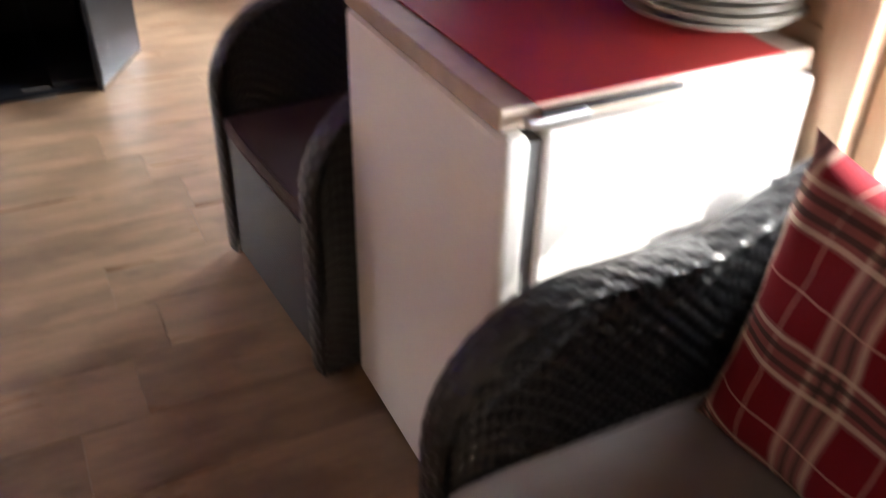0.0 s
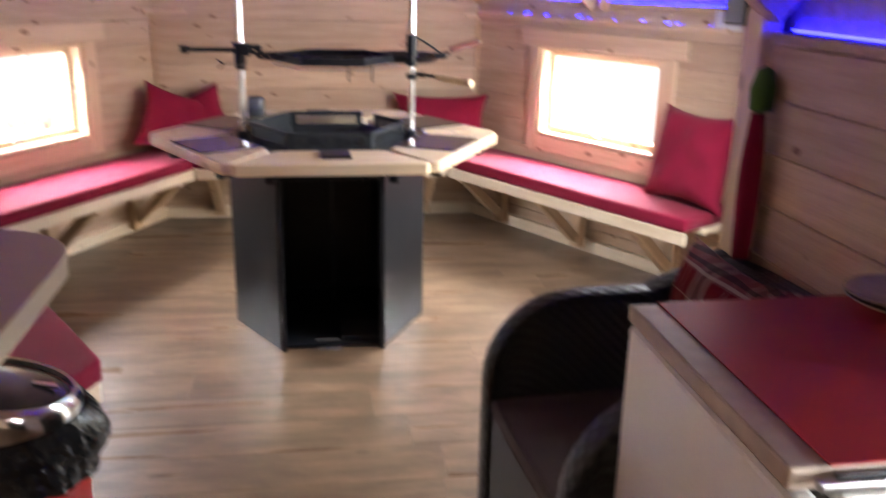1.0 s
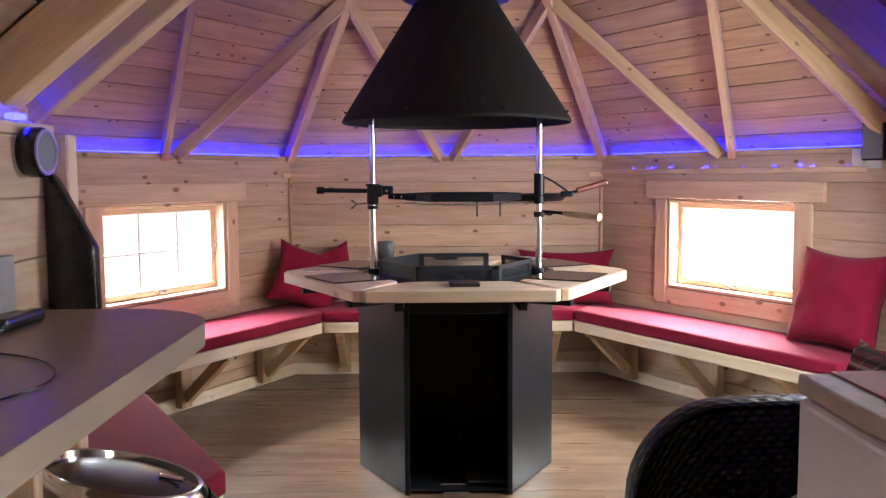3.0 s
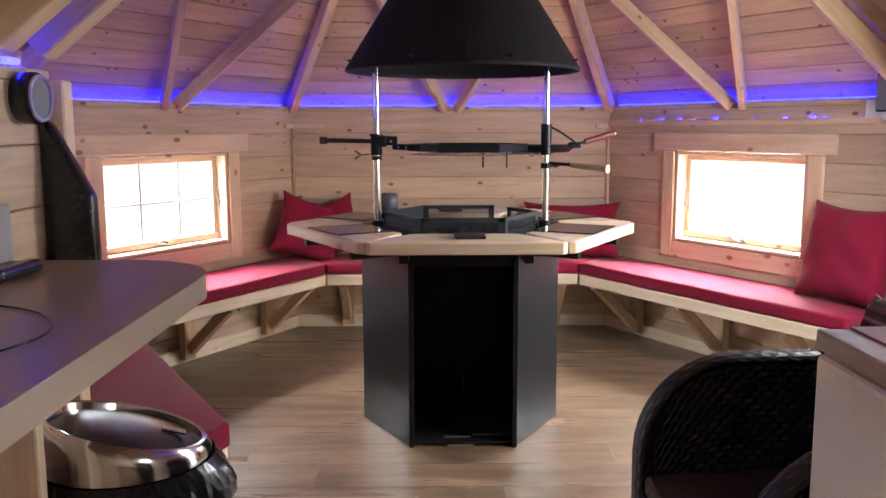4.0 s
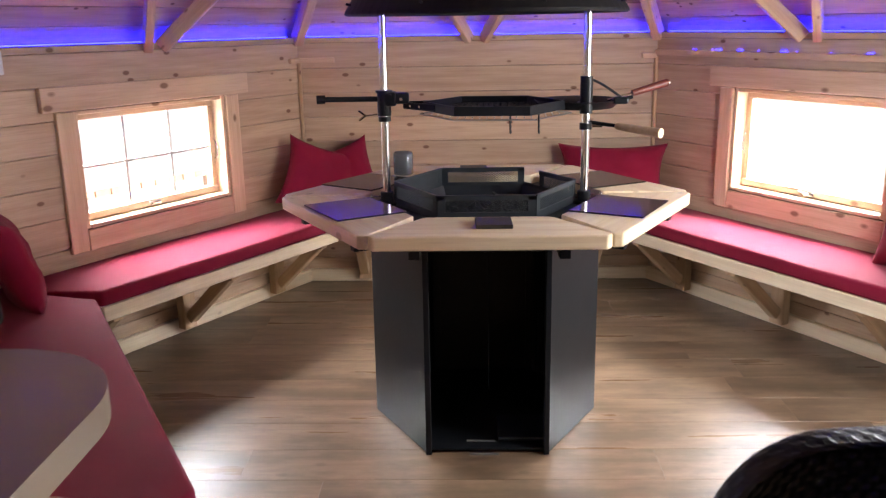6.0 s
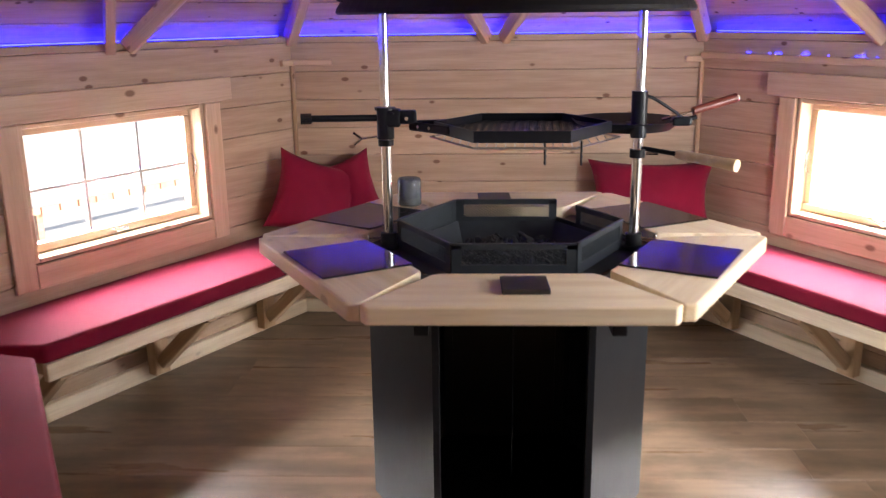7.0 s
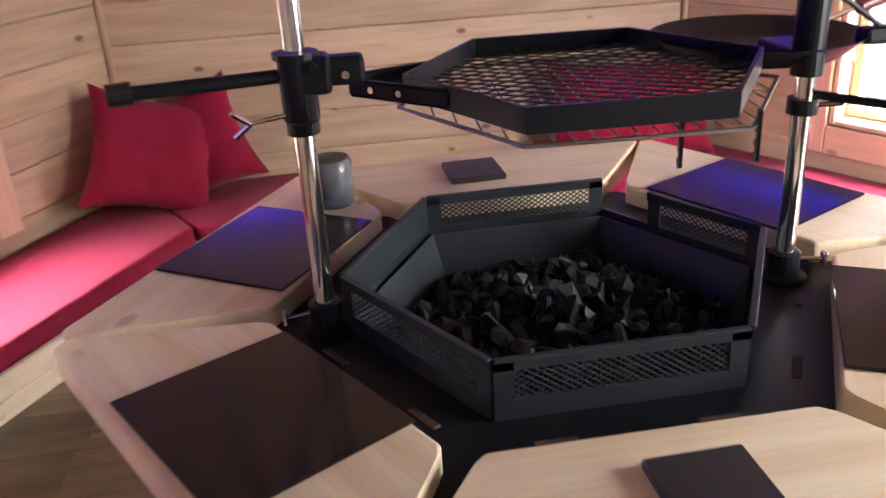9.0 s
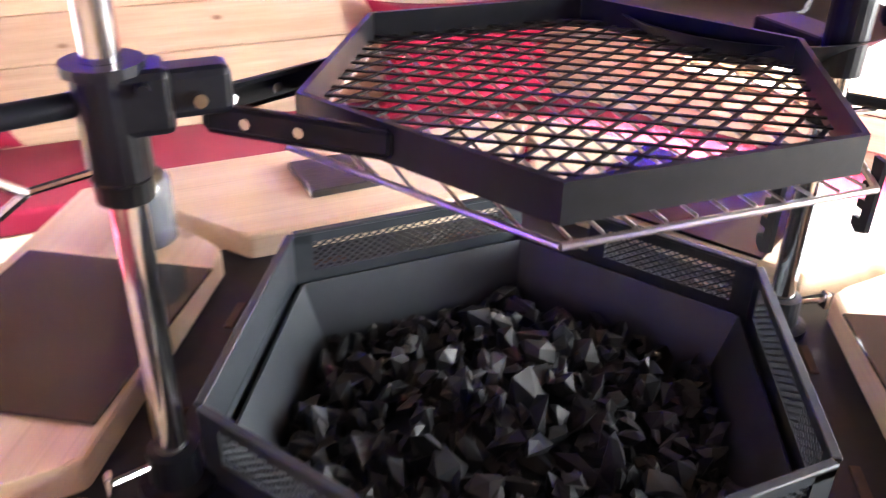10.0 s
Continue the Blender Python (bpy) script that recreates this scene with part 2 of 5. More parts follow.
def box(sx, sy, sz, bevel=0.0, c=(0, 0, 0), seg=2):
    bm = bmesh.new()
    bmesh.ops.create_cube(bm, size=1.0, matrix=Matrix.Translation(c) @ Matrix.Diagonal((sx, sy, sz, 1)))
    if bevel:
        bmesh.ops.bevel(bm, geom=bm.edges[:], offset=bevel, segments=seg, profile=0.5, affect="EDGES")
    return bm


def joined(*bms):
    out = bmesh.new()
    for b in bms:
        me = bpy.data.meshes.new("tmp")
        b.to_mesh(me)
        b.free()
        out.from_mesh(me)
        bpy.data.meshes.remove(me)
    return out


def prism(pts, z0, z1, bevel=0.0, seg=2, top_only=False):
    """An upright prism on a polygon of (x, y)."""
    bm = bmesh.new()
    lo = [bm.verts.new((x, y, z0)) for x, y in pts]
    hi = [bm.verts.new((x, y, z1)) for x, y in pts]
    bm.faces.new(lo[::-1])
    top = bm.faces.new(hi)
    for i in range(len(pts)):
        j = (i + 1) % len(pts)
        bm.faces.new((lo[i], lo[j], hi[j], hi[i]))
    if bevel:
        edges = list(top.edges) if top_only else bm.edges[:]
        bmesh.ops.bevel(bm, geom=edges, offset=bevel, segments=seg, profile=0.5, affect="EDGES")
    return bm


def lathe(profile, n=32, closed=False):
    """Turned about z: profile of (r, z)."""
    bm = bmesh.new()
    rings = []
    for r, z in profile:
        if r < 1e-6:
            rings.append([bm.verts.new((0, 0, z))])
        else:
            rings.append([bm.verts.new((r * math.cos(2 * math.pi * i / n), r * math.sin(2 * math.pi * i / n), z)) for i in range(n)])
    for a, b in zip(rings, rings[1:]):
        for i in range(n):
            j = (i + 1) % n
            f = [a[i % len(a)], a[j % len(a)], b[j % len(b)], b[i % len(b)]]
            f = [v for k, v in enumerate(f) if v not in f[:k]]
            if len(f) > 2:
                bm.faces.new(f)
    return bm


def rod(a, b, r, n=10, r2=None):
    a, b = Vector(a), Vector(b)
    d = b - a
    m = Matrix.Translation((a + b) / 2) @ d.to_track_quat("Z", "Y").to_matrix().to_4x4()
    bm = bmesh.new()
    bmesh.ops.create_cone(bm, cap_ends=True, segments=n, radius1=r, radius2=r if r2 is None else r2, depth=d.length, matrix=m)
    return bm


def beam(a, b, w, h, up=(0, 0, 1), bevel=0.004):
    """A squared timber from a to b, and the pose that lays it there; its grain runs along local x."""
    a, b = Vector(a), Vector(b)
    x = (b - a).normalized()
    y = Vector(up).cross(x).normalized()
    z = x.cross(y)
    m = Matrix((x, y, z)).transposed().to_4x4()
    m.translation = (a + b) / 2
    return box((b - a).length, w, h, bevel, seg=1), m


PLANKS = {}


def plank(l, w, t, ch=0.003):
    """A board: l along x, t along y (face at y = 0, body behind), w along z from 0; long edges chamfered."""
    key = (round(l, 3), round(w, 3), round(t, 3), ch)
    if key not in PLANKS:
        h = l / 2
        prof = [(-t, 0), (-ch, 0), (0, ch), (0, w - ch), (-ch, w), (-t, w)]
        v = [(s * h, y, z) for s in (-1, 1) for y, z in prof]
        f = [tuple(range(6))[::-1], tuple(range(6, 12))] + [(i, (i + 1) % 6, (i + 1) % 6 + 6, i + 6) for i in range(6)]
        me = bpy.data.meshes.new("board")
        me.from_pydata(v, [], f)
        me.update()
        PLANKS[key] = me
    return PLANKS[key]


def lattice(poly, angles, gap, w, t, z=0.0):
    """Flat bars across a convex polygon in the x-y plane, at each angle, a gap apart."""
    bm = bmesh.new()
    cx = sum(p[0] for p in poly) / len(poly)
    cy = sum(p[1] for p in poly) / len(poly)
    for lay, ang in enumerate(angles):
        d = Vector((math.cos(ang), math.sin(ang)))
        nrm = Vector((-d.y, d.x))
        offs = [(Vector((x - cx, y - cy))).dot(nrm) for x, y in poly]
        k = math.ceil(min(offs) / gap)
        while k * gap < max(offs):
            o = k * gap
            k += 1
            cuts = []
            for i, (x, y) in enumerate(poly):
                x2, y2 = poly[(i + 1) % len(poly)]
                a, b = Vector((x - cx, y - cy)), Vector((x2 - cx, y2 - cy))
                da, db = a.dot(nrm) - o, b.dot(nrm) - o
                if (da < 0) != (db < 0):
                    cuts.append((a + (b - a) * (da / (da - db))).dot(d))
            if len(cuts) == 2 and abs(cuts[0] - cuts[1]) > 2 * w:
                s0, s1 = sorted(cuts)
                mid = d * ((s0 + s1) / 2) + nrm * o
                m = Matrix.Translation((cx + mid.x, cy + mid.y, z + lay * t * 0.6)) @ Matrix.Rotation(ang, 4, "Z") @ Matrix.Diagonal((s1 - s0, w, t, 1))
                bmesh.ops.create_cube(bm, size=1.0, matrix=m)
    return bm


def ring_prism(outer, inner, z0, z1):
    bm = bmesh.new()
    n = len(outer)
    rows = [[bm.verts.new((x, y, z)) for x, y in p] for p, z in ((outer, z0), (outer, z1), (inner, z1), (inner, z0))]
    for a in range(4):
        b = (a + 1) % 4
        for i in range(n):
            j = (i + 1) % n
            bm.faces.new((rows[a][i], rows[a][j], rows[b][j], rows[b][i]))
    return bm


def pillow_mesh(w, h, d, puff=1.0, seed=0, pinch=0.24):
    """A stuffed square cushion standing on its lower edge: w along x, h along z, d thick along y; corners drawn out to points."""
    rnd = random.Random(seed)
    n = 22
    bm = bmesh.new()
    off = rnd.random() * 50
    grid = {}
    for side in (1, -1):
        for i in range(n + 1):
            for j in range(n + 1):
                u, v = 2 * i / n - 1, 2 * j / n - 1
                edge = i in (0, n) or j in (0, n)
                if edge and side < 0:
                    grid[side, i, j] = grid[1, i, j]
                    continue
                px = u * (1 - pinch * (1 - v * v) * abs(u) ** 3 * 0.6)
                pz = v * (1 - pinch * (1 - u * u) * abs(v) ** 3 * 0.6)
                f = max(0.0, (1 - u ** 4) * (1 - v ** 4)) ** 0.55
                wr = noise.noise(Vector((u * 2.3 + off, v * 2.3, side * 3.0))) * 0.22 + noise.noise(Vector((u * 6 + off, v * 6, side))) * 0.06
                y = side * d / 2 * puff * f * (1 + wr)
                grid[side, i, j] = bm.verts.new((px * w / 2, y, h / 2 + pz * h / 2))
    for side in (1, -1):
        for i in range(n):
            for j in range(n):
                q = [grid[side, i, j], grid[side, i + 1, j], grid[side, i + 1, j + 1], grid[side, i, j + 1]]
                bm.faces.new(q if side < 0 else q[::-1])
    return bm


def tube_curve(name, pts, r, mat, parent=None, m=None):
    cu = bpy.data.curves.new(name, "CURVE")
    cu.dimensions, cu.bevel_depth, cu.bevel_resolution, cu.resolution_u = "3D", r, 2, 6
    sp = cu.splines.new("NURBS")
    sp.points.add(len(pts) - 1)
    for p, q in zip(sp.points, pts):
        p.co = (*q, 1)
    sp.use_endpoint_u, sp.order_u = True, 3
    cu.materials.append(mat)
    ob = new(name, cu)
    me = bpy.data.meshes.new_from_object(ob)
    bpy.data.objects.remove(ob)
    ob = new(name, me)
    if parent:
        ob.parent = parent
    if m is not None:
        ob.matrix_basis = m
    return ob


def frame_of(a, b):
    """Pose at a on the floor: x towards b, z up, y to the left of the way, which is into the room."""
    x = (Vector(b) - Vector(a)).normalized()
    m = Matrix((x, Vector((-x.y, x.x, 0)), Vector((0, 0, 1)))).transposed().to_4x4()
    m.translation = Vector(a)
    return m


# ---- large structure ----
BOARD = 0.1235


def wall(name, a, b, z1, label, hole=None, e0=0.06, e1=0.06):
    """A boarded wall from a to b. hole: (s0, s1, z0, z1) of an opening. Returns the wall, a body with boards as parts."""
    a, b = Vector(a), Vector(b)
    length = (b - a).length
    m = frame_of(a, b)
    z0 = 0.0
    spans = [(-e0, length + e1, -0.02, z1)] if not hole else [
        (-e0, hole[0], -0.02, z1), (hole[1], length + e1, -0.02, z1), (hole[0], hole[1], hole[3], z1)]
    if hole and hole[2] > 0.05:
        spans.append((hole[0], hole[1], -0.02, hole[2]))
    body = part(name, joined(*[box(s1 - s0, 0.05, t1 - t0, c=((s0 + s1) / 2, -0.046, (t0 + t1) / 2)) for s0, s1, t0, t1 in spans]), DARK_GAP, m=m)
    tagged(body, label, "wall", kind="structure")
    rows = math.ceil((z1 - z0) / BOARD)
    for k in range(rows):
        lo = z0 + k * BOARD
        h = min(BOARD, z1 - lo) - 0.0014
        if h < 0.02:
            continue
        pieces = [(0.0, length)]
        if hole and lo + h > hole[2] and lo < hole[3]:
            pieces = [(0.0, hole[0] - 0.002), (hole[1] + 0.002, length)]
        for s0, s1 in pieces:
            if s1 - s0 > 0.03:
                placed("board", plank(s1 - s0, h, 0.02), PINE, body, m=pose((s0 + s1) / 2, 0, lo))
    return body


MIDW = SIDE / 2
SH = (-0.02, 0.0, 0.03)  # the windows sit a little off the middle of their walls
HOLE_W = (MIDW + SH[2] - 0.395, MIDW + SH[2] + 0.395, 0.555, 1.02)
HOLE_E = (MIDW + SH[0] - 0.395, MIDW + SH[0] + 0.395, 0.555, 1.02)
WALL_LABEL = "knotty pale pine boarded wall of the hut"
wall("wall_north", CORNER[1], CORNER[2], EAVE, WALL_LABEL)
wall("wall_north_west", CORNER[2], CORNER[3], EAVE, WALL_LABEL, HOLE_W)
wall("wall_north_east", CORNER[0], CORNER[1], EAVE, WALL_LABEL, HOLE_E)
wall("wall_south_west", CORNER[3], Q_W, EAVE, WALL_LABEL, e1=-0.03)
DORMER = 1.80  # the doorway rises above the eave
wall("wall_south_east", Q_E, CORNER[0], DORMER, WALL_LABEL, (0.40, 1.28, 0.03, 1.74), e0=-0.03)
wall("wall_west", Q_W, (EXT_L, EXT_END, 0), EAVE, "pine boarded side wall behind the worktop", e0=0.0)
DOOR_Y0, DOOR_Y1 = -3.55, -2.73
DOOR_HOLE = (DOOR_Y0 - EXT_END, DOOR_Y1 - EXT_END, 0.30, 1.02)
wall("wall_east", (EXT_R, EXT_END, 0), Q_E, EAVE, "pine boarded side wall behind the fridge", DOOR_HOLE, e1=0.0)
wall("wall_south", (EXT_L, EXT_END, 0), (EXT_R, EXT_END, 0), RIDGE + 0.1, "pine boarded end wall")


def floor():
    base = part("floor", prism([(c.x * 1.06, c.y * 1.06) for c in (CORNER[0], CORNER[1], CORNER[2], CORNER[3], Q_W)] +
                               [(EXT_L - 0.1, EXT_END - 0.1), (EXT_R + 0.1, EXT_END - 0.1), (Q_E.x * 1.06, Q_E.y * 1.06)], -0.06, -0.012), DARK_GAP)
    tagged(base, "brown oak-look laminate floor with a satin sheen", "floor", kind="structure")
    w, l = 0.19, 1.28
    rnd = random.Random(4)
    y = EXT_END
    while y < CY + RIN:
        half = EXT_R + 0.03 if y < Q_E.y - w else min(SIDE, SIDE - max(0.0, abs(y + w / 2 - CY) - w / 2) / math.sqrt(3)) + 0.05
        x = -half - rnd.random() * l
        while x < half:
            x0, x1 = max(x, -half), min(x + l, half)
            if x1 - x0 > 0.02:
                placed("plank", plank(x1 - x0 - 0.0008, w - 0.0008, 0.011, 0.0006), LAMINATE, base, m=pose((x0 + x1) / 2, y + w, 0, 90))
            x += l
        y += w


OUT = 0.07  # the roof rests on the outer edge of the walls


def ceiling_sector(k):
    """One face of the six-sided roof, boarded level with the eave."""
    a, b = hexc(k, SIDE + OUT * 2 / math.sqrt(3)), hexc(k + 1, SIDE + OUT * 2 / math.sqrt(3))
    a.z = b.z = EAVE
    top = Vector((CX, CY, APEX))
    x = (b - a).normalized()
    up = (top - (a + b) / 2)
    slant = up.length
    yv = up.normalized()
    zv = x.cross(yv)
    m = Matrix((x, yv, zv)).transposed().to_4x4()
    m.translation = (a + b) / 2
    half = (b - a).length / 2
    bm = bmesh.new()
    sgn = 1 if (Vector((CX, CY, EAVE)) - m.translation).dot(zv) > 0 else -1
    bw = 0.098
    y0 = 0.0
    while y0 < slant - 0.02:
        y1 = min(y0 + bw - 0.005, slant)
        xa, xb = half * (1 - y0 / slant), half * (1 - y1 / slant)
        v = [bm.verts.new((sx * q, yy, zz * sgn)) for zz in (0.0, -0.015) for sx, q, yy in ((-1, xa, y0), (1, xa, y0), (1, xb, y1), (-1, xb, y1))]
        for f in ((0, 1, 2, 3), (7, 6, 5, 4), (0, 4, 5, 1), (2, 6, 7, 3), (1, 5, 6, 2), (0, 3, 7, 4)):
            bm.faces.new([v[i] for i in f])
        y0 += bw
    ob = part("ceiling", bm, PINE_ROOF, m=m)
    tagged(ob, "sloping pine board ceiling under the six-sided roof", "ceiling", kind="structure")
    bm = bmesh.new()
    v = [bm.verts.new((q, yy, zz * sgn)) for zz in (-0.016, -0.05) for q, yy in ((-half * 1.02, -0.06), (half * 1.02, -0.06), (0, slant * 1.02))]
    for f in ((0, 1, 2), (5, 4, 3), (0, 3, 4, 1), (1, 4, 5, 2), (2, 5, 3, 0)):
        bm.faces.new([v[i] for i in f])
    tagged(part("roof", bm, DARK_GAP, m=m), "dark roof deck above the ceiling boards", "roof", kind="structure")


for k in (0, 1, 2):
    ceiling_sector(k)


def roof_patch(name, pts, label):
    """A flat sheet of roof over three or four corners, 3 cm thick, upwards."""
    bm = bmesh.new()
    p = [Vector(q) for q in pts]
    nrm = (p[1] - p[0]).cross(p[2] - p[0]).normalized()
    if nrm.z < 0:
        nrm = -nrm
    lo, hi = [bm.verts.new(q) for q in p], [bm.verts.new(q + nrm * 0.03) for q in p]
    bm.faces.new(lo), bm.faces.new(hi[::-1])
    for i in range(len(p)):
        j = (i + 1) % len(p)
        bm.faces.new((lo[i], lo[j], hi[j], hi[i]))
    tagged(part(name, bm, PINE_ROOF), label, "ceiling", kind="structure")


TOP = Vector((CX, CY, APEX))
EW, EE = hexc(3, SIDE + 0.08), hexc(0, SIDE + 0.08)
EW.z = EE.z = EAVE
QW3, QE3 = Vector((EXT_L - 0.07, Q_W.y, EAVE + LIFT)), Vector((EXT_R + 0.07, Q_E.y, EAVE + LIFT))
R0 = Vector((RIDGE_X, Q_W.y, RIDGE))
QED, EED = Vector((QE3.x, QE3.y, DORMER)), Vector((EE.x, EE.y, DORMER))
R0E = Vector((RIDGE_X, Q_E.y, RIDGE))
for pts in ((EW, QW3, TOP), (QW3, R0, TOP), (R0, R0E, TOP), (R0E, QE3, QED), (R0E, QED, TOP), (QED, EED, TOP), (EE, EED, TOP)):
    roof_patch("ceiling", pts, "pine boarded roof slope above the entrance part")


def gable_ceiling(sign):
    """One slope over the entrance part, boarded along its length."""
    edge = EXT_R if sign > 0 else EXT_L
    foot, head = Vector((edge + sign * 0.07, 0, EAVE + LIFT)), Vector((RIDGE_X, 0, RIDGE))
    y0, y1 = EXT_END - 0.1, Q_W.y if sign < 0 else Q_E.y
    up = (head - foot)
    m = Matrix((Vector((0, 1, 0)), up.normalized(), Vector((0, 1, 0)).cross(up.normalized()))).transposed().to_4x4()
    m.translation = Vector((foot.x, (y0 + y1) / 2, foot.z))
    s = 1 if m.to_3x3().col[2].z < 0 else -1
    boards, y = [], 0.0
    while y < up.length:
        w = min(0.093, up.length - y)
        boards.append(box(y1 - y0, w, 0.015, c=(0, y + w / 2, -0.008 * s)))
        y += 0.098
    boards.append(box(y1 - y0, up.length + 0.05, 0.03, c=(0, up.length / 2, -0.034 * s)))
    tagged(part("ceiling", joined(*boards), PINE_ROOF, m=m), "sloping pine board ceiling of the entrance part", "ceiling", kind="structure")
    # rafters across the slope, the first two close together at the joint with the six-sided roof
    plate = part("trim", box(0.03, y1 - y0, LIFT + 0.05, c=(edge + sign * 0.068, (y0 + y1) / 2, EAVE + LIFT / 2 + 0.005)), PINE_ROOF)
    tagged(plate, "pine board closing the gap above the entrance wall", "trim", kind="structure")
    for yy in ((-1.58, -1.76, -2.5, -3.2, -3.9) if sign < 0 else (-1.53, -2.5, -3.2, -3.9)):
        bm, mm = beam(Vector((edge + sign * 0.02, yy, EAVE + 0.058)), Vector((RIDGE_X, yy, RIDGE - 0.072)), 0.07, 0.10)
        tagged(part("rafter", bm, PINE_BEAM, m=mm), "squared pine rafter under the entrance roof", "rafter", "entrance rafters", "structure")


gable_ceiling(-1), gable_ceiling(1)


def hip_point(k, u, drop=0.06):
    c = CORNER[k % 6]
    return Vector((c.x + (CX - c.x) * u, c.y + (CY - c.y) * u, EAVE + 0.03 + (APEX - EAVE - 0.03) * u - drop))


def rafters():
    for k in (0, 1, 2, 3):
        bm, m = beam(hip_point(k, 0.0, 0.045), hip_point(k, 0.93, 0.045), 0.045, 0.075)
        tagged(part("hip_rafter", bm, PINE_BEAM, m=m), "squared pine rafter rising from a corner to the roof's peak", "rafter", "hip rafters", "structure")
    for k in (0, 1, 2):
        mid = (CORNER[k] + CORNER[k + 1]) / 2
        mid.z = EAVE - 0.02
        along = (CORNER[k + 1] - CORNER[k]).normalized()
        for q, s in ((k, -1), (k + 1, 1)):
            end = hip_point(q, 0.455, 0.045)
            bm, m = beam(mid + along * s * 0.035, end, 0.036, 0.062)
            tagged(part("jack_rafter", bm, PINE_BEAM, m=m), "slanting pine strut from a wall's middle to a corner rafter", "rafter", "jack rafters", "structure")
rafters()


def led_strips():
    runs = [(CORNER[k], CORNER[k + 1]) for k in (0, 1, 2)] + [(CORNER[3], Q_W), (Vector((EXT_R, -2.5, 0)), Q_E)]
    for a, b in runs:
        m = frame_of(a, b)
        n = (b - a).length
        strip = thing("led_strip", m, "blue glowing LED strip on top of the wall", "light strip", "eave light strips")
        part("tape", box(n - 0.06, 0.012, 0.004, c=(n / 2, -0.046, EAVE + 0.004)), LED_BLUE, strip)


led_strips()


def led_leaks():
    """Row of tiny blue points that show through the gap above the east ledge, and the bare end of the entrance strip."""
    rnd = random.Random(6)
    n = thing("led_dots", frame_of(CORNER[0], CORNER[1]), "row of tiny blue LED points in a board gap", "light strip", "eave light strips")
    dots, s = [], 0.25
    while s < 1.55:
        w = rnd.choice((0.003, 0.004, 0.006, 0.03))
        dots.append(box(w, 0.002, 0.0015, c=(s, 0.0035, 1.183)))
        s += w + rnd.choice((0.01, 0.05, 0.10, 0.16))
    part("points", joined(*dots), LED_BLUE, n)["kind"] = "stuff"
    e = thing("led_end", pose(EXT_L - 0.012, -1.70, EAVE + 0.001), "bright bare end of the blue LED strip", "light strip", "eave light strips")
    part("lens", box(0.022, 0.05, 0.012, 0.003), LED_BLUE, e, m=pose(0, 0, 0.007))


led_leaks()


def trims():
    def strip(a, b, w, t, label, mat=PINE_TRIM, up=(0, 0, 1), name="trim"):
        bm, m = beam(a, b, w, t, up)
        return tagged(part(name, bm, mat, m=m), label, "trim", kind="structure")
    # baseboards
    inw = lambda k, d: hexc(k, SIDE - d * 2 / math.sqrt(3))
    for k in (0, 1, 2):
        a, b = inw(k, 0.012), inw(k + 1, 0.012)
        a.z = b.z = 0.033
        strip(a, b, 0.028, 0.066, "pale pine skirting strip along the floor", PINE_PALE, name="baseboard")
    # bearers on the wall tops
    a, b = inw(0, 0.012), inw(1, 0.012)
    a.z = b.z = 1.165
    strip(a + (b - a) * 0.08, b, 0.024, 0.028, "narrow pine ledge strip under the eave")
    a, b = inw(1, 0.012), inw(2, 0.012)
    c, d = inw(2, 0.012), inw(3, 0.012)
    for v in (a, b, c, d):
        v.z = 1.15
    strip(a, a + (b - a) * 0.04, 0.024, 0.026, "short pine ledge strip under the eave")
    strip(b + (a - b) * 0.10, b, 0.024, 0.026, "short pine ledge strip under the eave")
    strip(c, c + (d - c) * 0.04, 0.024, 0.026, "short pine ledge strip under the eave")
    # corner beads
    for k in (1, 2):
        p = inw(k, 0.010)
        strip(Vector((p.x, p.y, 0.42)), Vector((p.x, p.y, 1.145)), 0.018, 0.018, "thin upright pine bead in the wall corner", PINE_BEAM, (0, 1, 0))
    # ends of the entrance walls
    strip(Vector((EXT_L + 0.014, Q_W.y + 0.02, 0.0)), Vector((EXT_L + 0.014, Q_W.y + 0.02, EAVE - 0.02)), 0.05, 0.03, "upright pine post at the wall's end", PINE_TRIM, (1, 0, 0))
    strip(Vector((EXT_R - 0.005, Q_E.y + 0.02, 0.0)), Vector((EXT_R - 0.005, Q_E.y + 0.02, EAVE + 0.05)), 0.075, 0.055, "upright pine post at the wall's end", PINE_PALE, (1, 0, 0))


trims()


